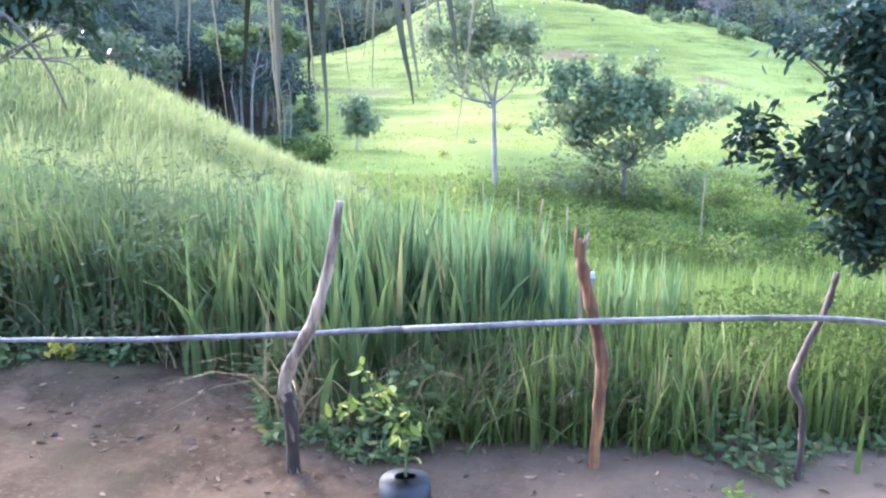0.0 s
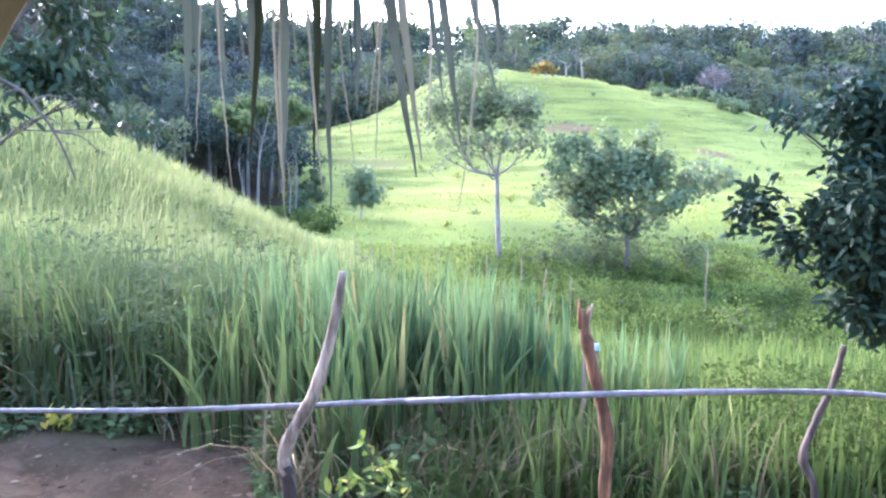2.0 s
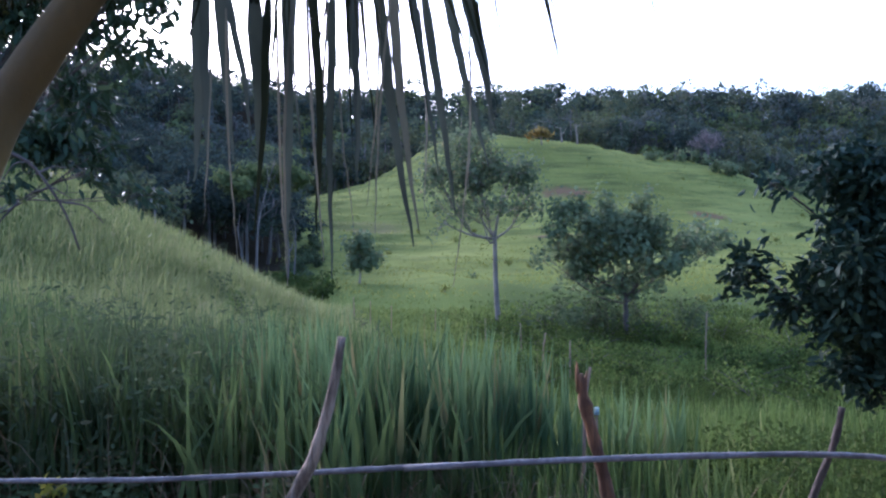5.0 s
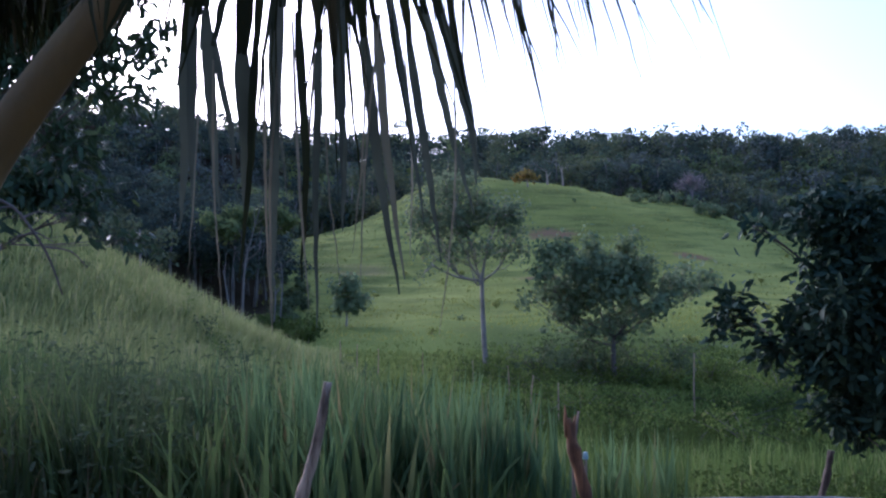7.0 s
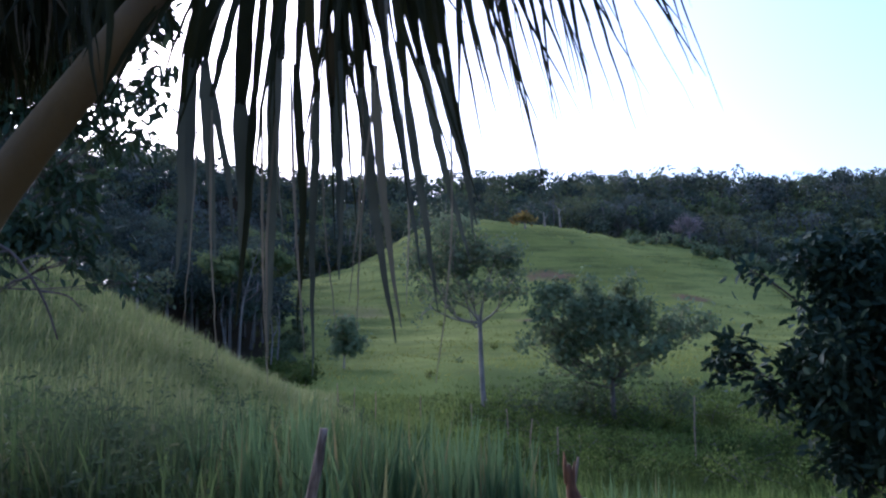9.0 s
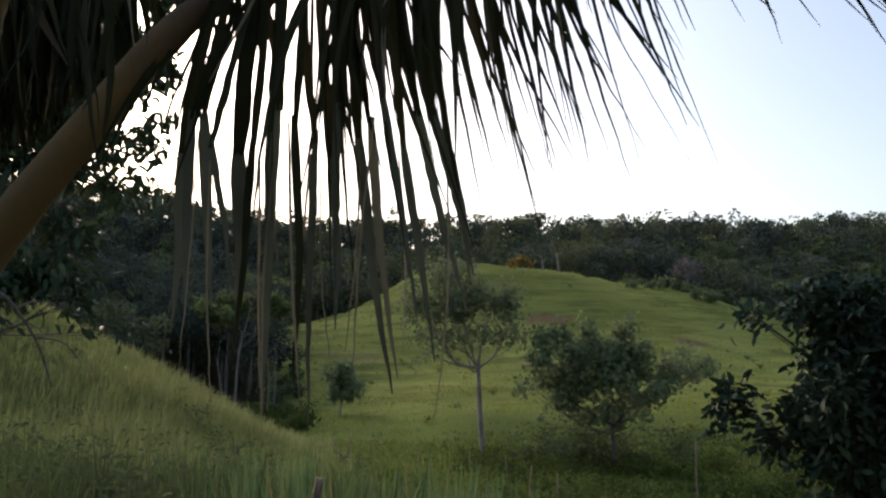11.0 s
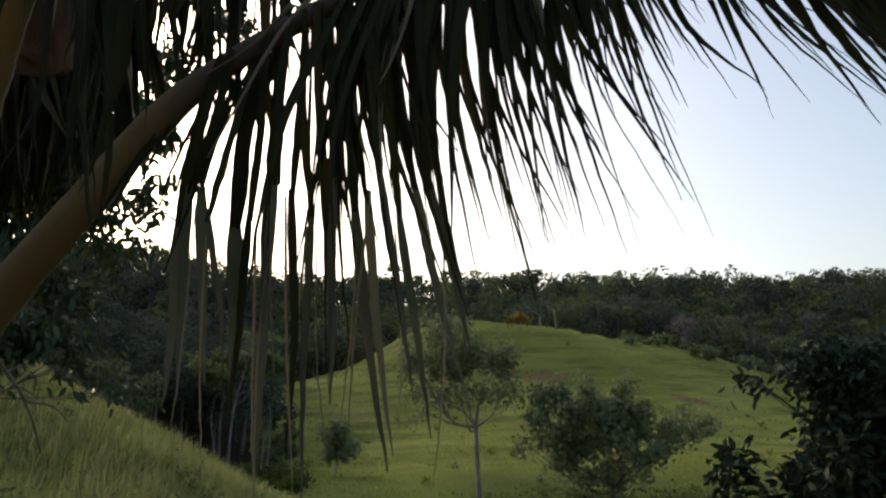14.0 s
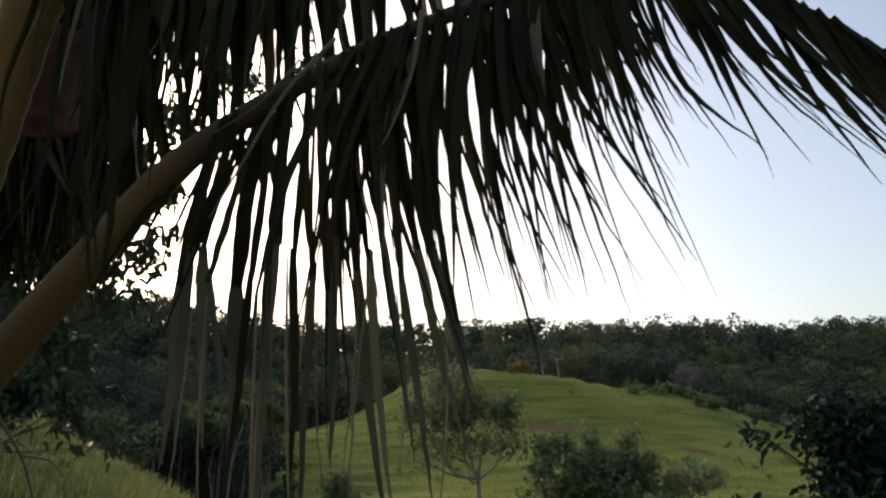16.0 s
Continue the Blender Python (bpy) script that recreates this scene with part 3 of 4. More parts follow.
def dip_grass():
    rng = np.random.default_rng(14)
    n = 110000
    r = 10 * (58 / 10) ** rng.uniform(0, 1, n)
    a = np.radians(rng.uniform(-10, 42, n))
    keep = rng.uniform(0, 1, n) < ss(-0.10, 0.14, a) + 0.5 * ss(14, 10, r) - 1.0 * ss(36, 54, r) * (0.9 + 0.8 * np.sin(r * np.sin(a) * 0.5 + 1.5 * np.sin(r * 0.4)) ** 2)
    a, r = a[keep], r[keep]
    n = len(a)
    x, y = r * np.sin(a), r * np.cos(a)
    base = np.stack([x, y, height(x, y)], -1)
    dark = 0.5 + 0.5 * np.sin(x * 0.8 + 1.6 * np.sin(y * 0.55)) * np.sin(y * 0.7 + 1.3 * np.sin(x * 0.6)) + rng.normal(0, 0.15, n) > 0.5
    for pick, mat, label in ((dark, DIP_LEAF, "rough dark green grass and fern in the dip"), (~dark, MID_LEAF, "mid-green rough grass patches in the dip")):
        v, f = blades(rng, base[pick], rng.uniform(0.2, 0.6, pick.sum()) * (1 - 0.6 * ss(17, 25, y[pick])), rng.uniform(0.02, 0.05, pick.sum()) * (1 + y[pick] / 60), np.abs(rng.normal(0.5, 0.3, pick.sum())), rng.uniform(0, 6.28, pick.sum()), 3)
        tagged(new("rough_grass", mesh_of("rough_grass", v, f, mat)), label, "grass", kind="stuff")


def pasture_tufts():
    rng = np.random.default_rng(13)
    n = 90000
    r = 15 * (125 / 15) ** rng.uniform(0, 1, n)
    a = np.radians(rng.uniform(-13, 38, n))
    keep = rng.uniform(0, 1, n) < np.maximum(ss(46, 72, r), ss(0.10, -0.04, a))
    r, a = r[keep], a[keep]
    n = len(r)
    x, y = r * np.sin(a), r * np.cos(a)
    z = height(x, y)
    step = 0.5 + 0.5 * np.sin(z * 5.5 + 1.6 * np.sin(x * 0.16) + 1.2 * np.sin(x * 0.43 + y * 0.2))
    patch = 0.5 + 0.5 * np.sin(x * 0.23 + 1.7 * np.sin(y * 0.13)) * np.sin(y * 0.19 + 1.3 * np.sin(x * 0.11))
    keep = rng.uniform(0, 1, n) < np.where(y > 42, 0.15 + 0.85 * step * ss(0.2, 0.5, patch), 1.0)
    x, y, z, r = x[keep], y[keep], z[keep], r[keep]
    n = len(x)
    base = np.stack([x, y, z], -1)
    near = r < 48
    for pick, mat, label in ((~near, PASTURE_TUFT, "short bright green grazed grass on the hill"), (near, LANE_GRASS, "short green grass in the grazed valley floor")):
        m = int(pick.sum())
        v, f = blades(rng, base[pick], rng.uniform(0.12, 0.32, m), rng.uniform(0.015, 0.04, m) * (1 + r[pick] / 30), np.abs(rng.normal(0.5, 0.3, m)), rng.uniform(0, 6.28, m), 2)
        tagged(new("pasture_grass", mesh_of("pasture_grass", v, f, mat)), label, "grass", kind="stuff")


tall_grass()
slope_grass()
dip_grass()
pasture_tufts()


# ---- far woods ----
def woods():
    rng = np.random.default_rng(21)
    pts = []
    x, y = rng.uniform(-150, 150, 16000), rng.uniform(58, 225, 16000)
    edge = np.where(y < 116, -0.178 * y - 2.6, 400)
    ok = ((x < edge) & (y < 116)) | (y > 127 + 4 * np.sin(x * 0.09) - 6 * ss(-6, -16, x))
    ok &= abs(x) < 0.8 * y
    ok &= ~((abs(x + 15.2) < 5.0) & (y < 65.5))
    cell = set()
    for px, py in zip(x[ok], y[ok]):
        s = 3.3 if py < 120 else 4.0 if py < 150 else 4.8
        key = (int(px / s), int(py / s), s)
        if key not in cell:
            cell.add(key)
            pts.append((px, py))
    pts = np.array(pts)
    z = height(pts[:, 0], pts[:, 1])
    tv, lv = [], [[] for _ in WOOD_LEAVES]
    for (px, py), pz in zip(pts, z):
        h = rng.uniform(6.2, 9.2) if rng.uniform() > 0.025 else rng.uniform(9.5, 11.5)
        near = py < 95
        n = 900 if near else 420 if py < 148 else 230
        m = rng.integers(5, 9)
        cw = rng.uniform(1.7, 3.2) if py < 120 else rng.uniform(2.2, 4.0)
        low = 0.35 if py < 85 else 0.15
        cs = np.stack([rng.normal(0, cw * 0.55, m), rng.normal(0, cw * 0.55, m), h * rng.uniform(low, 0.92, m)], -1)
        k = rng.integers(0, m, n)
        # each mass of the crown is a dome: leafy above, open and dark below
        u = unit(rng.normal(0, 1, (n, 3)) + (0, 0, 0.35)) * rng.uniform(0.7, 1.05, (n, 1))
        at = (px, py, pz) + cs[k] + u * (cw * 0.55, cw * 0.55, cw * 0.42)
        # tones vary by tree; weights paint haze on the ridge, shade in nearer woods
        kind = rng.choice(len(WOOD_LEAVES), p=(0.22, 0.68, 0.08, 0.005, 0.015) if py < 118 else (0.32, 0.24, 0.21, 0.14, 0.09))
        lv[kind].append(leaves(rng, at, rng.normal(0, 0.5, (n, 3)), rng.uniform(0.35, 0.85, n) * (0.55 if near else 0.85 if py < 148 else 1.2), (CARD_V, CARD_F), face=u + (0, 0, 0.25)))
        tv.append(tube([(px, py, pz - 0.3), (px + rng.normal(0, 0.2), py, pz + h * 0.4), (px + rng.normal(0, 0.4), py, pz + h * 0.8)], [0.17, 0.12, 0.05], 5))
    ob = thing("woods", (0, 0, 0), "dark green tropical forest on the ridge", "forest", kind="stuff")
    part("trunks", mesh_of("trunks", *joined(tv), WOOD_BARK), ob)
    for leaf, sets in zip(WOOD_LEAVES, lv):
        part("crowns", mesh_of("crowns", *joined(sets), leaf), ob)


woods()

# ---- single trees ----
tree("tree", "slender pale-trunked tree with thin airy crown on pasture", (2.12, 29.00, -2.62), (1.93, 29.00, 1.75), [(0.55, 29.1, 4.95, 1.35, 0.75), (-0.25, 29.0, 3.75, 0.95, 1.00), (1.25, 28.9, 3.90, 1.20, 0.95), (2.65, 29.2, 4.15, 1.15, 1.00), (3.15, 29.0, 2.95, 0.75, 0.95), (1.35, 28.8, 2.60, 1.60, 0.45), (0.0, 29.0, 2.05, 0.45, 0.45)], 0.12, 4600, 0.18, PALE_LEAF, PALE_BARK, 31, twigs=6, fork=0.93, clump=0.5, split=10, small=0.42)
tree("tree", "broad dark green spreading tree with low crown", (6.48, 27.00, -1.80), (6.32, 27.00, 0.25), [(4.3, 27.0, 1.20, 1.35, 0.70), (5.1, 27.0, 2.00, 1.30, 1.00), (6.3, 26.9, 1.55, 1.45, 1.20), (7.1, 27.1, 1.90, 1.05, 1.10), (9.1, 27.2, 1.55, 1.25, 0.70), (3.6, 26.6, 0.80, 0.65, 0.35), (4.9, 27.0, 0.40, 1.15, 0.60), (7.5, 26.9, 0.45, 1.15, 0.65), (6.2, 26.8, -0.15, 1.20, 0.55)], 0.10, 8200, 0.20, TREE_LEAF, BARK, 32, twigs=6, fork=0.45, clump=0.40, split=9, small=0.40)
tree("tree", "small round dark tree alone in the valley", (-6.70, 60.00, -2.90), (-6.57, 60.00, -1.11), [(-6.7, 60.0, 0.66, 1.25, 0.89), (-5.86, 60.5, -0.46, 1.11, 0.89), (-7.28, 60.0, -0.23, 0.89, 0.89), (-6.4, 60.0, 1.33, 0.8, 0.44)], 0.1, 1100, 0.45, TREE_LEAF, PALE_BARK, 33)
tree("tree", "flat-topped umbrella tree at the forest edge", (-15.33, 62.00, -2.43), (-14.9, 62.00, 4.20), [(-17.6, 62.0, 6.3, 1.5, 0.26), (-15.6, 63.0, 6.9, 1.9, 0.26), (-13.2, 62.0, 6.7, 1.7, 0.26), (-11.6, 62.0, 6.2, 1.1, 0.22), (-16.4, 61.0, 5.7, 1.6, 0.22)], 0.14, 2600, 0.42, CANOPY_LEAF, BARK, 34, clump=0.16)
tree("tree", "small tree with orange-yellow leaves on the crest", (13.31, 104.00, 13.88), (13.29, 104.00, 15.16), [(12.5, 104.0, 15.45, 0.9, 0.55), (14.1, 104.0, 15.30, 0.9, 0.5), (13.27, 104.0, 15.65, 0.8, 0.45), (11.7, 104.0, 15.1, 0.6, 0.4)], 0.12, 300, 0.5, YELLOW_LEAF, PALE_BARK, 35)
tree("tree", "leafless grey-purple tree before the forest", (40.39, 116.00, 11.84), (40.13, 116.00, 14.62), [(38.41, 116.0, 15.7, 1.89, 1.55), (41.36, 116.0, 15.89, 1.89, 1.72), (39.9, 116.0, 16.72, 1.89, 1.2)], 0.2, 10, 0.6, TREE_LEAF, PURPLE_BARK, 36, twigs=110, bare=True)
tree("tree", "dark leafy tree reaching over the fence", (3.10, 2.70, -0.05), (2.45, 2.65, 1.15), [(1.50, 2.75, 1.78, 0.17, 0.16), (1.55, 2.70, 1.52, 0.20, 0.23), (1.47, 2.70, 1.27, 0.15, 0.18), (1.55, 2.70, 1.07, 0.16, 0.12), (1.175, 2.92, 1.46, 0.115, 0.075), (1.27, 2.85, 1.33, 0.08, 0.08), (1.34, 2.80, 1.41, 0.10, 0.13), (1.31, 3.00, 1.81, 0.045, 0.045), (1.40, 2.75, 1.63, 0.09, 0.13), (1.39, 2.80, 1.86, 0.07, 0.06), (1.74, 2.60, 1.53, 0.26, 0.46)], 0.026, 19000, 0.046, NEAR_LEAF, BARK, 37, card=False, twigs=8, droop=-0.3, fork=0.4, split=5, small=0.5, clump=0.5)
tree("tree", "broadleaf tree with drooping glossy leaves beside the palm", (-3.30, 4.20, 0.00), (-3.05, 4.10, 2.50), [(-1.70, 4.10, 2.65, 0.27, 0.07), (-2.02, 4.10, 2.36, 0.19, 0.19), (-2.10, 4.00, 2.09, 0.19, 0.19), (-1.84, 4.20, 2.10, 0.24, 0.06), (-1.97, 4.20, 1.96, 0.20, 0.07), (-1.66, 4.30, 1.83, 0.14, 0.04), (-2.26, 4.00, 1.86, 0.07, 0.06), (-1.32, 3.95, 3.63, 0.15, 0.16), (-1.54, 4.10, 2.96, 0.15, 0.11), (-1.69, 4.10, 2.70, 0.22, 0.08), (-1.92, 4.00, 2.80, 0.24, 0.12), (-1.47, 3.95, 3.22, 0.18, 0.17), (-0.62, 4.00, 4.02, 0.15, 0.10), (-1.01, 3.90, 3.89, 0.19, 0.15), (-1.77, 3.90, 3.37, 0.30, 0.32), (-2.06, 3.90, 3.05, 0.33, 0.33), (-1.74, 4.00, 2.86, 0.16, 0.14), (-2.30, 4.00, 2.74, 0.28, 0.20), (-2.62, 4.00, 3.05, 0.30, 0.35)], 0.020, 11400, 0.085, SPRAY_LEAF, BARK, 38, broad=0.8, clump=0.42, card=False, twigs=6, droop=-0.8, fork=0.7, split=5, small=0.5)


# ---- palm ----
palm = thing("coconut_palm", (-1.0, 1.15, 0), "young coconut palm with drooping fronds and yellow-green stalks", "palm tree")
PALM_AT = np.array((-1.0, 1.15, 0.0))


def leaflet_mesh(rng, root, out, length, width, dry, slant):
    """A long folded leaflet that hangs from the stalk, often creased half-way, its tail thin and crinkled."""
    n = 17
    t = np.linspace(0, 1, n)
    p = [np.array(root, float)]
    a = slant + rng.normal(0, 0.08)
    down = unit(np.array((math.sin(a), rng.normal(0, 0.06), -math.cos(a))))
    d = unit(np.array(out, float) * 0.6 + down)
    crease = rng.integers(7, 12) if rng.uniform() < 0.65 else -1
    for k in range(1, n):
        if k == crease:
            d = unit(d + rng.normal(0, 0.09, 3))
        d = unit(d * 0.8 + down * 0.2 + rng.normal(0, 0.010 + 0.13 * t[k] ** 3, 3))
        p.append(p[-1] + d * length / (n - 1))
    p = np.array(p)
    tan = unit(np.gradient(p, axis=0))
    turn = rng.uniform(-1.0, 1.0)
    side = unit(np.cross(tan, np.array((math.sin(turn), math.cos(turn), 0.15))))
    nrm = np.cross(side, tan)
    w = width * np.minimum(0.6 + t * 2.5, 1.0) * np.clip((1 - t ** rng.uniform(1.5, 3.0)) ** 0.9, 0.04, 1)
    if crease > 0:
        w[crease:] *= rng.uniform(0.4, 0.8)
        w[crease] *= 0.62
        w[crease - 1] *= 1.1
    edge = nrm * (w * (0.35 + 0.4 * rng.uniform()) / 2)[:, None]
    v = np.stack([p - side * w[:, None] / 2 - edge, p, p + side * w[:, None] / 2 - edge], 1).reshape(-1, 3)
    k = np.arange(n - 1) * 3
    f = np.vstack([np.stack([k, k + 1, k + 4, k + 3], -1), np.stack([k + 1, k + 2, k + 5, k + 4], -1)])
    return mesh_of("leaflet", v - PALM_AT, f, DRY_LEAF if dry else LEAFLET, True)


def frond(pts, radii, seed, count, start, long, wide, fan, thin=(1, 1, 1, 1, 1, 1, 1, 1), floor=0.0):
    """A frond: thick stalk, and leaflets on both sides of it from 'start' to its tip."""
    rng = np.random.default_rng(seed)
    line = curve_of(pts, 70)
    rad = np.interp(np.linspace(0, 1, 70), np.linspace(0, 1, len(radii)), radii)
    stalk = part("frond", mesh_of("frond", *(lambda v, f: (v - PALM_AT, f))(*tube(line, rad, 12, rng, 0.02, 0.7)), PETIOLE, True), palm)
    tan = unit(np.gradient(line, axis=0))
    for k in range(count):
        u = start + (1 - start) * (k + rng.uniform(0, 0.6)) / count
        i = int(u * 69)
        g = (u - start) / (1 - start)
        s = 1 if k % 2 else -1
        side = unit(np.cross(tan[i], (0, 0, 1))) * s
        if rng.uniform() > np.interp(g, [0, 0.25, 0.4, 0.58, 0.62, 0.69, 0.73, 1], thin):
            continue
        slant = np.interp(g, [0, 0.15, 0.45, 0.6, 0.8, 1], fan)
        out = side * rng.uniform(0.25, 0.6) + tan[i] * rng.normal(0.35, 0.15) + np.array((math.sin(slant), 0, rng.uniform(-0.5, 0.0)))
        size = long * np.interp(g, [0, 0.15, 0.7, 1], [0.7, 1.0, 0.9, 0.6]) * rng.choice([rng.uniform(0.7, 0.95), rng.uniform(0.9, 1.08)])
        size = min(size, line[i][2] - floor)
        if size < 0.08:
            continue
        dry = rng.uniform() < 0.1
        broad = wide * (0.35 if dry else rng.uniform(0.75, 1.15)) * (1.05 - 0.3 * g)
        root = line[i] + (side * rad[i] * 0.9 + np.array((0, 0, rad[i] * 0.6)) if s > 0 and g > 0.03 else side * rad[i] * 0.35 - np.array((0, 0, rad[i] * 0.45)))
        part("leaflet", leaflet_mesh(rng, root, out, size, broad, dry, slant), stalk)
    return stalk


def behind(pts, k):
    """The same stalk, farther off from the eye."""
    return [tuple(np.array((0.006, 0, 1.64)) + (np.array(p) - (0.006, 0, 1.64)) * k) for p in pts]


MAIN = curve_of([(-0.880, 1.130, 1.380), (-0.680, 1.060, 1.622), (-0.613, 1.089, 1.797), (-0.468, 1.100, 2.007), (-0.383, 1.098, 2.115), (-0.300, 1.090, 2.186), (-0.158, 1.069, 2.270), (0.002, 1.058, 2.350), (0.235, 1.036, 2.424), (0.454, 1.019, 2.414), (0.640, 1.028, 2.345), (0.840, 1.045, 2.190)], 90)
MAIN_R = np.interp(MAIN[:, 0], [-0.88, -0.6, -0.46, -0.38, -0.3, -0.1, 0.3, 0.84], [0.043, 0.032, 0.029, 0.026, 0.020, 0.015, 0.010, 0.004])


def hanging(rng, way, widths, material, stalk, folded=0.5):
    """A leaflet along a line of places, with its width at each of them; a ridge runs along its middle."""
    n = 18
    p = curve_of(way, n)
    p = p + rng.normal(0, 0.0005, p.shape) * np.linspace(0, 1.6, n)[:, None]
    w = np.interp(np.linspace(0, 1, n), np.linspace(0, 1, len(widths)), widths)
    tan = unit(np.gradient(p, axis=0))
    turn = rng.uniform(-0.7, 0.7) + np.cumsum(rng.normal(0, 0.06, n))
    side = unit(np.cross(tan, np.stack([np.sin(turn), np.cos(turn), 0.15 + 0 * turn], -1)))
    nrm = np.cross(side, tan)
    edge = nrm * (w * folded / 2)[:, None]
    v = np.stack([p - side * w[:, None] / 2 - edge, p, p + side * w[:, None] / 2 - edge], 1).reshape(-1, 3)
    k = np.arange(n - 1) * 3
    f = np.vstack([np.stack([k, k + 1, k + 4, k + 3], -1), np.stack([k + 1, k + 2, k + 5, k + 4], -1)])
    part("leaflet", mesh_of("leaflet", v - PALM_AT, f, material, True), stalk)


def main_frond():
    """The long frond that arches over the view: straps hanging on the near half, combed-back leaflets towards the tip."""
    rng = np.random.default_rng(51)
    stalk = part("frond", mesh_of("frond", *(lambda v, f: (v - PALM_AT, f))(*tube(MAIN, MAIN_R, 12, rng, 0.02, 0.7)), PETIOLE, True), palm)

    def on(x, drop=0.5):
        i = int(np.argmin(abs(MAIN[:, 0] - x) + 9 * (MAIN[:, 2] < 1.7)))
        over = rng.uniform() < 0.6 and x > -0.30
        return MAIN[i] + ((0, -0.9 * MAIN_R[i], 0.5 * MAIN_R[i]) if over else (0, 0.3 * MAIN_R[i], -MAIN_R[i] * drop))

    # long straps, pinched where they are creased, each ending in a dry tail coloured as lit
    x = -0.350
    while x < 0.06:
        xr = x * 0.65 - 0.06
        a = on(xr)
        z = rng.uniform(1.93, 2.0)
        low = rng.uniform(1.54, 1.72) + 0.09 * ss(-0.08, 0.03, x)
        y = 1.09 + rng.normal(0, 0.03)
        w = rng.uniform(0.0115, 0.0180) * (1.0 if rng.uniform() < 0.8 or x > -0.1 else 1.5)
        lean = rng.normal(0, 0.010) + 0.03 * ss(-0.15, 0.0, x)
        crease = np.array((x, y, z))
        lower = np.array((x + lean, y, z - 0.55 * (z - low)))
        tip = np.array((x + 1.6 * lean + rng.normal(0, 0.008), y, low))
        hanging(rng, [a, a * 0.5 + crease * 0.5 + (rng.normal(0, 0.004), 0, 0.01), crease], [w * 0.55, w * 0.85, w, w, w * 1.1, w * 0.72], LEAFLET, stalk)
        hanging(rng, [crease + (0, 0, 0.012), crease * 0.5 + lower * 0.5, lower, tip], [w * 0.66, w * 1.05, w, w * 0.92, w * 0.75, w * 0.5, w * 0.12], LIT_TAIL if rng.uniform() < 0.75 or x > -0.15 else LEAFLET, stalk, 0.3)
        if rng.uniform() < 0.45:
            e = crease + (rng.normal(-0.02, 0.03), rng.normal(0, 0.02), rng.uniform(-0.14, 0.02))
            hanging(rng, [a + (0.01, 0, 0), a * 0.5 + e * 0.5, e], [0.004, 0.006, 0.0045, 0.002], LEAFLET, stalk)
        if rng.uniform() < 0.35:
            top = crease + (rng.normal(0, 0.008), -0.01, -0.02)
            end = top + (rng.normal(0, 0.02), 0, -rng.uniform(0.25, 0.42))
            hanging(rng, [top, top * 0.5 + end * 0.5 + (rng.normal(0, 0.008), 0, 0), end], [0.003, 0.0045, 0.004, 0.003, 0.001], DRY_LEAF, stalk)
        x += rng.uniform(0.017, 0.026)
    # thin leaflets fanned out towards the foot of the frond
    for k in range(17):
        a = on(-0.43 + 0.16 * k / 17, 0.3)
        d = rng.uniform(-1.0, -0.55) + 0.3 * k / 17
        n = rng.uniform(0.10, 0.20) + 0.10 * k / 17
        e = a + np.array((math.sin(d), rng.normal(0, 0.15), -math.cos(d))) * n
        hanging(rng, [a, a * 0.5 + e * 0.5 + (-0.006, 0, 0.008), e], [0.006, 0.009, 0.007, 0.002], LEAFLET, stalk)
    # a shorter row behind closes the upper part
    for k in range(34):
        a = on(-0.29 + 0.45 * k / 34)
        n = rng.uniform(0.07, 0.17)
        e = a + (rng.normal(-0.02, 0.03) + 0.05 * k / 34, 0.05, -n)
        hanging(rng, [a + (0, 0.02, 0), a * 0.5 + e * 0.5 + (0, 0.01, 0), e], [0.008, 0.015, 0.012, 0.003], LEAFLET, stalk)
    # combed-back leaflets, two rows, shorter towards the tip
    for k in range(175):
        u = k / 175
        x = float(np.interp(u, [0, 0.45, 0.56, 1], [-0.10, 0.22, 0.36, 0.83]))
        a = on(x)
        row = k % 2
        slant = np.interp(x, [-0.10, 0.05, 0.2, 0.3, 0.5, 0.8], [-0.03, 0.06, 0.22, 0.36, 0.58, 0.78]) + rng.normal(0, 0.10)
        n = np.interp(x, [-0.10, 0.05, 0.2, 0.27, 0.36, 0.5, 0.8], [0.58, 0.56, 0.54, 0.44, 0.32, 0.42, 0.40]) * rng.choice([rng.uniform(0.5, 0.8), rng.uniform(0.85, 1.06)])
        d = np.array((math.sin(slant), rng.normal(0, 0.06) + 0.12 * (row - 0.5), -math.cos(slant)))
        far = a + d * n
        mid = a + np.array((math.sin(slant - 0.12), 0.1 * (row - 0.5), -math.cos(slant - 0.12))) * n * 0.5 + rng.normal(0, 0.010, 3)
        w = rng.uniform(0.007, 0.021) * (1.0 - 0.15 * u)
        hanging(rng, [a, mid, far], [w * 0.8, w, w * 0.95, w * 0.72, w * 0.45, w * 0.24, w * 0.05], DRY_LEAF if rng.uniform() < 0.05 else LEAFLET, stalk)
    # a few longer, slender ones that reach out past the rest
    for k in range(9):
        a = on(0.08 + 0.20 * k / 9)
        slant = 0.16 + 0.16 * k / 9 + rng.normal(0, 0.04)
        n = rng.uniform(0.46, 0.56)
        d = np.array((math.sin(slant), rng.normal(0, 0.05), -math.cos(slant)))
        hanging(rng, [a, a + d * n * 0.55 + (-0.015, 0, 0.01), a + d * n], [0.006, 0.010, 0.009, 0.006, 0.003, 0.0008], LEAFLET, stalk)
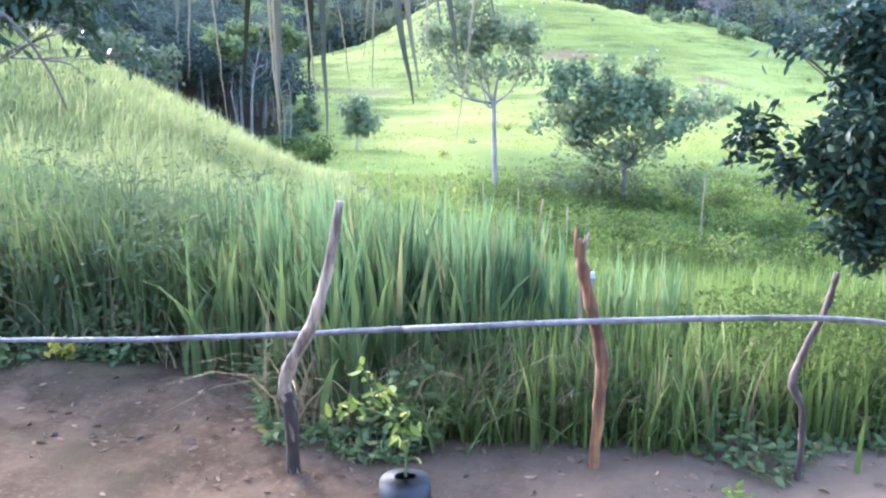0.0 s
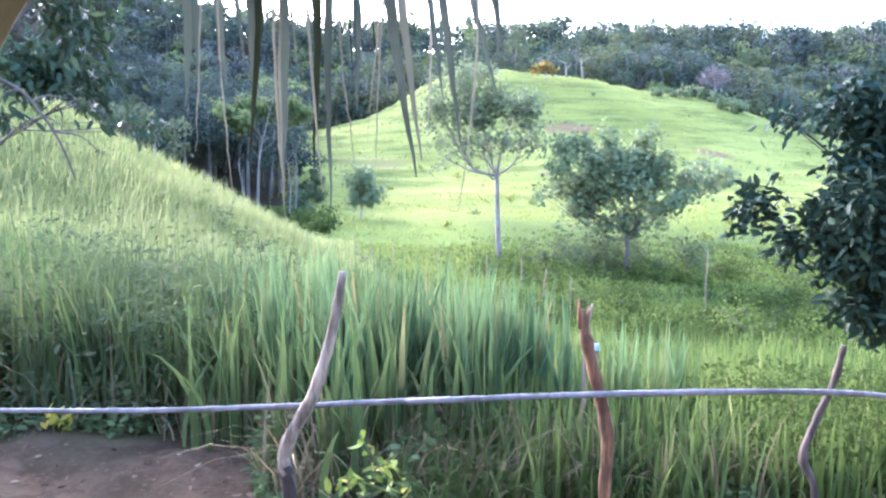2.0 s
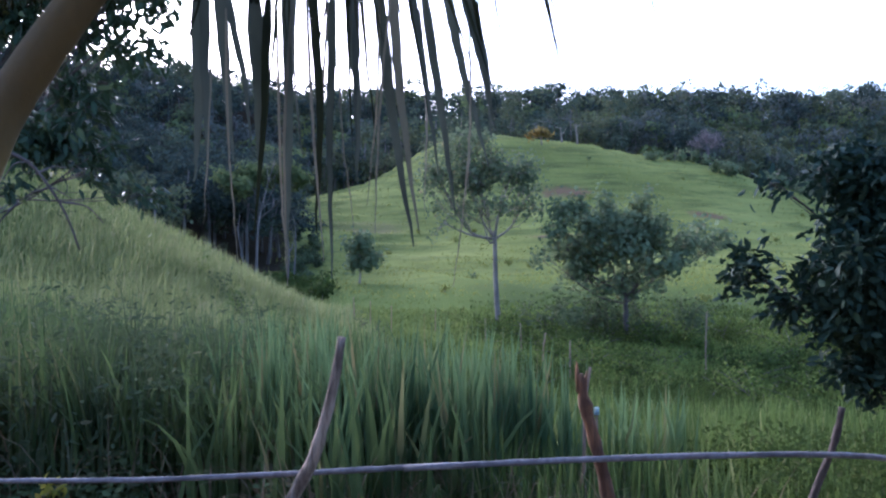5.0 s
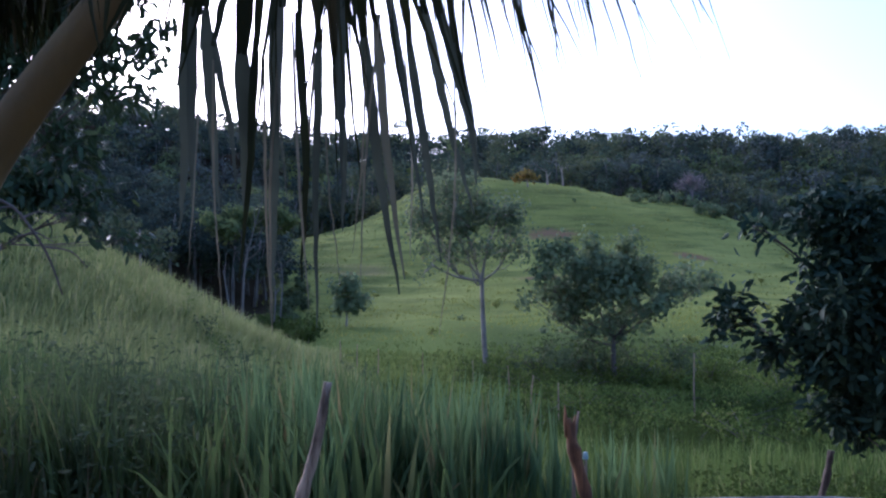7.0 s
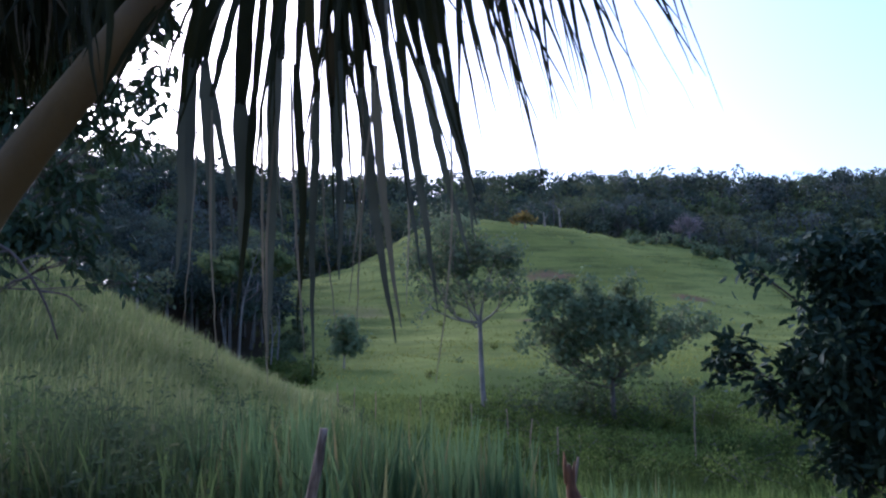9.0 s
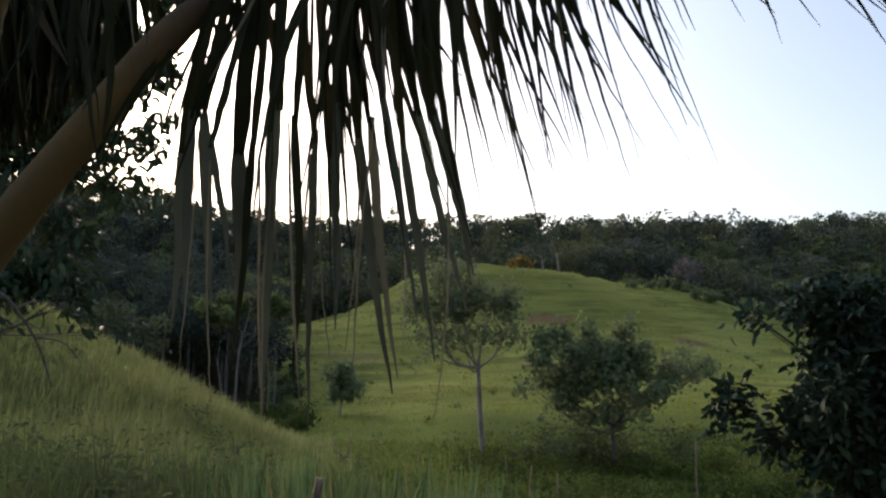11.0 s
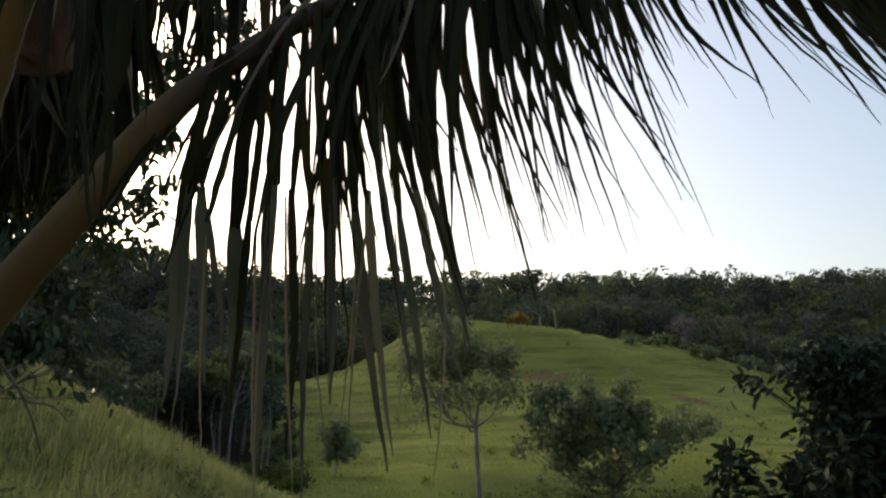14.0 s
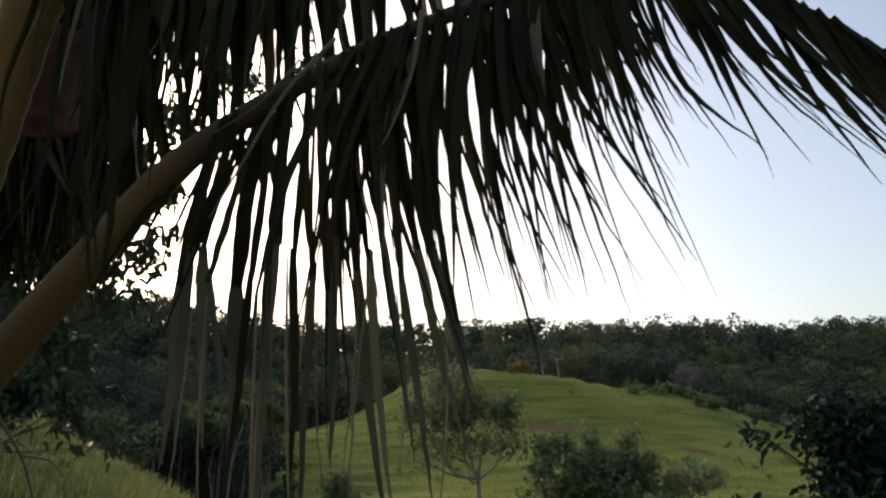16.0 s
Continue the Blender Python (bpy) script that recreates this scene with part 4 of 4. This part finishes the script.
    # bare midribs of dead leaflets, bent down in front; the third models a stalk highlight
    for way in ([(-0.121, 1.0, 2.293), (-0.192, 1.0, 2.201), (-0.243, 1.0, 2.097), (-0.284, 1.0, 2.013)], [(0.008, 1.0, 2.340), (-0.005, 1.0, 2.246), (-0.030, 1.0, 2.165), (-0.049, 1.0, 2.122)], [(-0.177, 1.0, 2.246), (-0.228, 1.0, 2.184), (-0.293, 1.0, 2.136)]):
        part("midrib", mesh_of("midrib", *(lambda v, f: (v - PALM_AT, f))(*tube(curve_of(way, 16), np.linspace(0.0040, 0.0012, 16), 6, rng, 0.08)), DRY_LEAF, True), stalk, "bare dry brown midrib and stalk highlight stick")


main_frond()
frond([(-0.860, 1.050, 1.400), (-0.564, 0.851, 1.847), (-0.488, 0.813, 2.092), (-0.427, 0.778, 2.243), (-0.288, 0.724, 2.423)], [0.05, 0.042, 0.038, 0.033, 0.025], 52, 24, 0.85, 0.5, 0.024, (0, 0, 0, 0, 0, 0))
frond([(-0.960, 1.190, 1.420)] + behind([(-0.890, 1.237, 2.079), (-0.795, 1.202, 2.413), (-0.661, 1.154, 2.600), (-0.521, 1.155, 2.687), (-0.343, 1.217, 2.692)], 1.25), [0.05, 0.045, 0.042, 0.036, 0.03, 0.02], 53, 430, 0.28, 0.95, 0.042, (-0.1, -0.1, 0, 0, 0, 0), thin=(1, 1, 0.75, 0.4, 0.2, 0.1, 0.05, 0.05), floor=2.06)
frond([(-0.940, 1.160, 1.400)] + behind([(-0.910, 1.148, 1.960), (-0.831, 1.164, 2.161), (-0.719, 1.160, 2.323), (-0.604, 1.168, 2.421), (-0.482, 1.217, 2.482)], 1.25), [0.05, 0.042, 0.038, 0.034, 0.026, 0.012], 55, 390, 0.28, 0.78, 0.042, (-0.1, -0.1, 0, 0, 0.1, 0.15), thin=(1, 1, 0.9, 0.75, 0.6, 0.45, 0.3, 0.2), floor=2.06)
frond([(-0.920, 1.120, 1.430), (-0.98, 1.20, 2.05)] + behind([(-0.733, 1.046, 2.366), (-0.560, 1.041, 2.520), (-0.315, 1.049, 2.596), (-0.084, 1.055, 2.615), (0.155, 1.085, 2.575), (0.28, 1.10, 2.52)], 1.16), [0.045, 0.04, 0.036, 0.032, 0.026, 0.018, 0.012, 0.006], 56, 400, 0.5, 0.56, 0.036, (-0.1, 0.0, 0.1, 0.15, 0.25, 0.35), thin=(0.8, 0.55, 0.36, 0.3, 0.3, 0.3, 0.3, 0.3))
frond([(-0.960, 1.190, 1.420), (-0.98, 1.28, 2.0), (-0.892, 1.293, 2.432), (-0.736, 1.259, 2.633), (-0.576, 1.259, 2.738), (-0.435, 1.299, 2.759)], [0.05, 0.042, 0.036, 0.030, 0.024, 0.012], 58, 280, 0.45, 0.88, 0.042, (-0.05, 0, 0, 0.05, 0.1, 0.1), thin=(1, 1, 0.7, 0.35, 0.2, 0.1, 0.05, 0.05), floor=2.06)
rng = np.random.default_rng(54)
trunk_line = curve_of([(-1.08, 1.18, -0.1), (-1.05, 1.18, 0.6), (-0.98, 1.16, 1.15), (-0.92, 1.13, 1.5)], 30)


def sheath(pts, wide, seed):
    """A torn flap of brown fibre between two stalks."""
    rng = np.random.default_rng(seed)
    line = curve_of(pts, 14)
    w = np.linspace(wide, wide * 1.5, 14) * (1 + rng.normal(0, 0.06, 14))
    c = np.linspace(-1, 1, 7)
    v = line[:, None] + np.stack([c[None] * w[:, None], 0.02 * np.cos(c * 2.2)[None] + rng.normal(0, 0.004, (14, 7)), rng.normal(0, 0.004, (14, 7))], -1)
    v = np.concatenate([v.reshape(-1, 3), v.reshape(-1, 3) + (0, 0.006, 0)])
    i, j = np.meshgrid(np.arange(13), np.arange(6), indexing="ij")
    q = np.stack([i * 7 + j, i * 7 + j + 1, (i + 1) * 7 + j + 1, (i + 1) * 7 + j], -1).reshape(-1, 4)
    part("fibre_sheath", mesh_of("fibre_sheath", v - PALM_AT, np.vstack([q, q[:, ::-1] + 98]), FIBRE, True), palm, "torn brown fibre sheath")


sheath([(-0.475, 0.922, 2.268), (-0.487, 0.945, 2.221), (-0.504, 0.964, 2.170), (-0.510, 0.980, 2.131)], 0.035, 57)
part("trunk", mesh_of("trunk", *(lambda v, f: (v - PALM_AT, f))(*tube(trunk_line, np.interp(np.linspace(0, 1, 30), [0, 0.1, 1], [0.17, 0.13, 0.11]), 14, rng, 0.03)), FIBRE, True), palm)


# ---- small things of the field ----
def far_stake(x, y, top, seed):
    rng = np.random.default_rng(seed)
    z = float(height(x, y))
    ob = thing("fence_stake", (x, y, z), "thin weathered wooden stake of the far fence", "fence stake", "stakes of the far fence")
    h = max(0.95, top - z + 0.25)
    line = curve_of([(0, 0, -0.2), (rng.normal(0, 0.015), 0, h * 0.5), (rng.normal(0, 0.03), 0, h)], 9)
    part("shaft", mesh_of("shaft", *tube(line, np.linspace(0.021, 0.015, 9), 7, rng, 0.12), STAKE_WOOD, True), ob)


for k, (x, y, top) in enumerate([(-0.32, 30.00, -1.69), (1.33, 24.00, -1.64), (2.35, 23.00, -1.32), (2.60, 20.00, -1.23), (2.83, 17.00, -1.02), (6.90, 20.00, -0.67), (-3.07, 26.00, -0.78), (-2.31, 24.00, -0.99), (-1.68, 24.00, -1.07)]):
    far_stake(x, y, top, 60 + k)


def cup_on_stick():
    """A faded plastic cup turned over a thin stick, and a second stick beside the split post."""
    rng = np.random.default_rng(69)
    z = float(height(0.888, 4.4))
    ob = thing("marker_stick", (0.888, 4.4, z), "thin stick with a faded white plastic cup on it", "marker stick")
    h = 0.60 - z
    part("stick", mesh_of("stick", *tube([(0, 0, -0.1), (0.01, 0, h * 0.5), (0, 0, h)], [0.008, 0.007, 0.006], 6, rng, 0.08), STAKE_WOOD, True), ob)
    ring = [(-0.036, 0.016), (-0.034, 0.017), (-0.015, 0.015), (0.0, 0.013), (0.004, 0.011), (0.005, 0.001)]
    part("cup", mesh_of("cup", *tube([(0, 0, h + a) for a, r in ring], [r for a, r in ring], 14, rng, 0.01), CUP_WHITE, True), ob, "faded white plastic cup")
    z = float(height(0.72, 3.9))
    ob = thing("dry_stick", (0.72, 3.9, z), "thin dry stick standing behind the split post", "stick")
    part("shaft", mesh_of("shaft", *tube(curve_of([(0, 0, -0.1), (0.005, 0, 0.5), (0.012, 0, 0.75), (0.035, 0, 0.93)], 12), np.linspace(0.011, 0.006, 12), 6, rng, 0.1), STAKE_WOOD, True), ob)


cup_on_stick()


def shrub(x, y, wide, tall, n, size, material, seed, label, name="shrub", group="shrubs of the dip"):
    """A low shrub: stems from one root, leaf clumps to the ground."""
    rng = np.random.default_rng(seed)
    z = float(height(x, y))
    ob = thing(name, (x, y, z), label, "shrub", group)
    m = 7
    ends = np.stack([rng.normal(0, wide * 0.5, m), rng.normal(0, wide * 0.5, m), tall * rng.uniform(0.45, 1.0, m)], -1)
    part("stem", mesh_of("stem", *joined([tube(curve_of([(0, 0, -0.05), e * (0.4, 0.4, 0.6), e], 6), np.linspace(0.012, 0.004, 6) * wide, 5) for e in ends]), BARK, True), ob)
    k = rng.integers(0, m, n)
    at = ends[k] * rng.uniform(0.25, 1.05, (n, 1)) + rng.normal(0, wide * 0.2, (n, 3)) * (1, 1, 0.7)
    at[:, 2] = np.maximum(at[:, 2], 0.02)
    v, f = leaves(rng, at, rng.normal(0, 1, (n, 3)) + (0, 0, 0.3), size * rng.uniform(0.6, 1.2, n), (CARD_V, CARD_F), face=at - (0, 0, tall * 0.2))
    part("foliage", mesh_of("foliage", v, f, material), ob)


rng = np.random.default_rng(70)
for k in range(90):
    y = rng.uniform(15, 31)
    x = y * rng.uniform(0.06, 0.55)
    shrub(x, y, rng.uniform(0.6, 1.4), rng.uniform(0.25, 0.8), 600, 0.09, MID_LEAF if rng.uniform() < 0.6 else DIP_LEAF, 700 + k, "low dense green shrub in the damp dip")
for k, (x, y) in enumerate(((4.9, 27.4), (6.0, 27.6), (7.4, 27.2), (3.9, 27.8), (8.6, 27.4), (5.5, 28.2))):
    shrub(x, y, 1.2, rng.uniform(1.2, 2.2), 380, 0.17, GREY_WEED, 780 + k, "bushy dark undergrowth below the spreading tree", group="bushes below the spreading tree")
for k in range(14):
    x = rng.uniform(30, 52)
    shrub(x, 112 + rng.uniform(-4, 5), rng.uniform(1.0, 2.0), rng.uniform(1.0, 2.4), 160, 0.5, TREE_LEAF, 800 + k, "rounded green bush along the pasture crest", group="bushes on the crest")
for k in range(16):
    y = rng.uniform(44, 56)
    shrub(-0.19 * y + rng.normal(0, 1.2), y, rng.uniform(0.7, 1.3), rng.uniform(0.6, 1.5), 200, 0.3, DIP_LEAF, 850 + k, "dark bush at the foot of the forest", group="bushes below the forest")
for k in range(16):
    y = rng.uniform(58, 84)
    shrub(-0.184 * y + rng.normal(0, 0.8), y, rng.uniform(0.7, 1.2), rng.uniform(0.6, 1.4), 150, 0.3, GREY_WEED, 870 + k, "dark bush at the foot of the forest", group="bushes below the forest")
for k in range(40):
    a, r = rng.uniform(-0.08, 0.5), rng.uniform(45, 112)
    shrub(r * math.sin(a), r * math.cos(a), rng.uniform(0.3, 0.6), rng.uniform(0.25, 0.6), 60, 0.22, PASTURE_TUFT if rng.uniform() < 0.6 else TREE_LEAF, 900 + k, "small weedy tuft standing in grazed pasture", name="weed_tuft", group="weed tufts on the pasture")


for k in range(26):
    y = rng.uniform(10, 27)
    x = -y * rng.uniform(0.05, 0.55)
    shrub(x, y, rng.uniform(0.18, 0.4), rng.uniform(0.3, 0.75), 110, 0.07, GREY_WEED if rng.uniform() < 0.6 else MID_LEAF, 960 + k, "small weedy plant among pale slope grass", name="weed_tuft", group="weeds on the slope")


def weeds():
    """Creeping leafy weeds along the foot of the grass."""
    rng = np.random.default_rng(81)
    n = 15000
    x = rng.uniform(-3.4, 3.2, n)
    front = 3.35 + 0.95 * ss(-0.75, -1.15, x) + 0.18 * np.sin(x * 3.1) + 0.1 * np.sin(x * 7.7)
    y = front + np.abs(rng.normal(0, 0.4, n))
    lump = 0.5 + 0.5 * np.sin(x * 5.3 + 1.7 * np.sin(y * 4.1))
    z = height(x, y) + rng.uniform(0.0, 1.0, n) * (0.07 + 0.34 * lump * ss(0, 0.35, y - front)) * np.where(x > 0.6, 0.55, 1.0)
    keep = rng.uniform(0, 1, n) < np.where(x > 1.1, 0.4, 0.35 + 0.65 * lump)
    at = np.stack([x, y, z], -1)[keep]
    m = len(at)
    v, f = leaves(rng, at, np.stack([rng.normal(0, 1, m), rng.normal(-0.3, 1, m), rng.normal(0.1, 0.5, m)], -1), rng.uniform(0.03, 0.085, m))
    tagged(new("weeds", mesh_of("weeds", v, f, WEED_LEAF)), "low leafy green weeds creeping along the fence", "weeds", kind="stuff")
    n = 30000
    x = rng.uniform(-6.5, -0.9, n)
    y = 4.3 + np.abs(rng.normal(0, 1.5, n))
    lump = 0.5 + 0.5 * np.sin(x * 4.1 + 1.9 * np.sin(y * 3.3))
    keep = (abs(x) < 0.72 * y) & (rng.uniform(0, 1, n) < (0.25 + 0.75 * lump) * ss(-0.9, -1.7, x))
    x, y, lump = x[keep], y[keep], lump[keep]
    m = len(x)
    at = np.stack([x, y, height(x, y) + rng.uniform(0.05, 1.0, m) * (0.6 + 0.5 * lump)], -1)
    v, f = leaves(rng, at, np.stack([rng.normal(0, 1, m), rng.normal(-0.3, 1, m), rng.normal(0.3, 0.6, m)], -1), rng.uniform(0.03, 0.085, m), broad=0.75)
    tagged(new("tall_weeds", mesh_of("tall_weeds", v, f, GREY_WEED)), "grey-green leafy weeds mixed into the tall grass", "weeds", kind="stuff")
    # dark leaves added low on the right, in place of the near tree's shadow
    n = 15000
    x = 1.0 + 2.4 * rng.uniform(0, 1, n) ** 0.7
    y = 3.45 + 1.2 * rng.uniform(0, 1, n)
    at = np.stack([x, y, height(x, y) + rng.uniform(0.0, 0.20 + 0.34 * ss(1.15, 1.7, x), n)], -1)
    v, f = leaves(rng, at, rng.normal(0, 1, (n, 3)) + (0, 0, 0.2), rng.uniform(0.02, 0.05, n))
    tagged(new("undergrowth", mesh_of("undergrowth", v, f, DIP_LEAF)), "dark leafy undergrowth standing in for tree shade below the grass", "weeds", kind="stuff")
    n = 1000
    x = np.where(rng.uniform(0, 1, n) < 0.3, rng.uniform(-3.2, 3.2, n), rng.normal(-0.1, 0.7, n))
    y = 3.4 + 0.9 * ss(-0.75, -1.15, x) + np.abs(rng.normal(0, 0.35, n))
    v, f = blades(rng, np.stack([x, y, height(x, y)], -1), rng.uniform(0.2, 0.7, n), rng.uniform(0.006, 0.014, n), np.abs(rng.normal(0.7, 0.35, n)), rng.uniform(0, 6.28, n), 4)
    tagged(new("dry_grass", mesh_of("dry_grass", v, f, DRY_STALK)), "dead straw-coloured stalks among the green grass", "dry grass", kind="stuff")


def litter():
    rng = np.random.default_rng(82)
    n = 900
    x, y = rng.uniform(-2.6, 2.6, n), rng.uniform(1.8, 4.1, n)
    v, f = leaves(rng, np.stack([x, y, height(x, y) + 0.006], -1), np.stack([rng.normal(0, 1, n), rng.normal(0, 1, n), rng.normal(0, 0.12, n)], -1), rng.uniform(0.02, 0.06, n))
    tagged(new("leaf_litter", mesh_of("leaf_litter", v, f, LITTER)), "dry brown fallen leaves strewn over the earth", "leaf litter", kind="stuff")
    n = 220
    x, y = rng.uniform(-2.6, 2.6, n), rng.uniform(1.8, 4.0, n)
    pieces = []
    for k in range(n):
        r = 0.004 + 0.012 * rng.uniform() ** 3
        a = rng.uniform(0, 6.28)
        p = np.array((x[k], y[k], float(height(x[k], y[k]))))
        d = np.array((math.cos(a), math.sin(a), 0)) * r
        pieces.append(tube([p - d, p + (0, 0, r * 0.3), p + d], [r * 0.55, r * 0.9, r * 0.5], 6, rng, 0.15, 0.7))
    tagged(new("clods", mesh_of("clods", *joined(pieces), SOIL, True)), "small crumbled clods of dark earth", "earth clods", kind="stuff")


weeds()
litter()


def sapling():
    """A seedling in a black nursery bag."""
    rng = np.random.default_rng(91)
    x, y = -0.136, 2.771
    base = np.array((x, y, float(height(x, y))))
    ob = thing("potted_sapling", base, "yellow-green seedling in a black plastic nursery bag", "potted plant")
    ring = [(0.0, 0.085), (0.02, 0.098), (0.09, 0.102), (0.15, 0.1), (0.165, 0.104), (0.15, 0.092), (0.13, 0.088)]
    v, f = tube([(0, 0, z) for z, r in ring], [r for z, r in ring], 22, rng, 0.025)
    part("bag", mesh_of("bag", v, f, BLACK_BAG, True), ob)
    v, f = tube([(0, 0, 0.10), (0, 0, 0.138), (0, 0, 0.146)], [0.08, 0.088, 0.03], 16, rng, 0.04)
    part("soil", mesh_of("soil", v, f, SOIL, True), ob)
    stems = [curve_of([(0, 0, 0.13), (0.0, 0.02, 0.3), (-0.05, 0.05, 0.39), (-0.18, 0.08, 0.60)], 12), curve_of([(0, 0, 0.25), (0.02, 0, 0.33), (0.0, -0.02, 0.43)], 8),
             curve_of([(-0.03, 0.03, 0.38), (-0.16, 0.06, 0.42), (-0.27, 0.05, 0.40)], 8), curve_of([(-0.08, 0.05, 0.45), (-0.12, 0.02, 0.49), (-0.06, 0.0, 0.53)], 8)]
    for st in stems:
        part("stem", mesh_of("stem", *tube(st, np.linspace(0.006, 0.0025, len(st)), 6), WEED_LEAF, True), ob)
    at = np.vstack([st[3:] for st in stems])
    at = np.repeat(at, 3, 0)
    at = at + rng.normal(0, 0.022, at.shape)
    v, f = leaves(rng, at, rng.normal(0, 1, at.shape) + (0, 0, -0.1), rng.uniform(0.035, 0.075, len(at)))
    part("foliage", mesh_of("foliage", v, f, LIME_LEAF), ob)


sapling()


def sprout(x, y, n, size, label, material, seed):
    rng = np.random.default_rng(seed)
    ob = thing("sprout", (x, y, float(height(x, y))), label, "seedling", "seedlings in the yard")
    at = rng.normal(0, size * 0.5, (n, 3)) * (1, 1, 0.0) + np.stack([0 * np.arange(n), 0 * np.arange(n), rng.uniform(0.02, size * 1.6, n)], -1)
    part("stem", mesh_of("stem", *tube([(0, 0, -0.02), (0, 0, size * 0.7), (0.005, 0, size * 1.4)], [0.004, 0.003, 0.001], 5), WEED_LEAF), ob)
    part("foliage", mesh_of("foliage", *leaves(rng, at, rng.normal(0, 1, (n, 3)) + (0, 0, 0.3), size * rng.uniform(0.6, 1.1, n)), material), ob)


sprout(1.188, 2.895, 16, 0.05, "bright green seedling sprouting from bare earth", LIME_LEAF, 92)
sprout(-2.221, 4.256, 26, 0.075, "yellow-leaved weed at the edge of the grass", YELLOW_SOFT, 93)


def bare_branch():
    """A dead twiggy branch hanging beside the palm."""
    rng = np.random.default_rng(95)
    base = np.array((-2.058, 3.279, 2.011))
    ob = thing("dead_branch", base, "bare brown dead twig hanging from the broadleaf tree", "branch")
    main = np.array([(-2.058, 3.279, 2.011), (-1.953, 3.347, 1.983), (-1.852, 3.409, 1.933), (-1.779, 3.456, 1.819), (-1.721, 3.490, 1.692), (-1.675, 3.512, 1.537)]) - base
    part("twig", mesh_of("twig", *tube(curve_of(main, 16), np.linspace(0.010, 0.004, 16), 6, rng, 0.08), BARK, True), ob)
    for s, e in [((-1.852, 3.409, 1.933), (-1.968, 3.408, 1.847)), ((-1.779, 3.456, 1.819), (-1.914, 3.443, 1.753)), ((-1.779, 3.456, 1.819), (-1.730, 3.539, 1.779)), ((-1.750, 3.474, 1.756), (-1.603, 3.602, 1.661)), ((-1.890, 3.399, 1.752), (-2.033, 3.375, 1.575)), ((-1.826, 3.428, 1.880), (-1.735, 3.528, 1.914))]:
        s, e = np.array(s) - base, np.array(e) - base
        part("twig", mesh_of("twig", *tube(curve_of([s, (s + e) / 2 + rng.normal(0, 0.015, 3), e], 7), np.linspace(0.006, 0.002, 7), 5), BARK, True), ob)


bare_branch()


def bare_tree(pts, r, forks, seed, bark):
    rng = np.random.default_rng(seed)
    base = np.array(pts[0])
    ob = thing("dead_tree", base, "slim pale dead tree trunk before the dark forest", "tree", "dead trees at the forest edge")
    line = curve_of(pts, 14) - base
    part("trunk", mesh_of("trunk", *tube(line, np.linspace(r, r * 0.35, 14), 7, rng, 0.06), bark, True), ob)
    for k in range(forks):
        s = line[rng.integers(6, 13)]
        e = s + np.array((rng.normal(0, 0.9), rng.normal(0, 0.5), rng.uniform(0.6, 1.8)))
        part("limb", mesh_of("limb", *tube(curve_of([s, (s + e) / 2 + (0, 0, -0.1), e], 6), np.linspace(r * 0.45, r * 0.12, 6), 5), bark, True), ob)


bare_tree([(-12.28, 50.00, -1.09), (-12.15, 50.00, 2.07), (-11.69, 50.00, 4.28), (-11.01, 50.00, 6.67)], 0.06, 4, 110, WOOD_BARK)
bare_tree([(-10.64, 52.00, -1.45), (-10.56, 52.00, 0.56), (-10.82, 52.00, 2.48)], 0.06, 4, 111, WOOD_BARK)
bare_tree([(-10.65, 54.00, -1.72), (-10.48, 54.00, 0.93), (-10.56, 54.00, 2.52)], 0.06, 2, 112, WOOD_BARK)
bare_tree([(17.28, 112.00, 15.08), (17.07, 112.00, 17.27)], 0.16, 2, 113, PALE_BARK)
bare_tree([(19.58, 112.00, 14.85), (19.35, 112.00, 17.86)], 0.16, 2, 114, PALE_BARK)
bare_tree([(-13.55, 52.00, -1.01), (-14.10, 52.00, 2.07)], 0.06, 2, 115, WOOD_BARK)
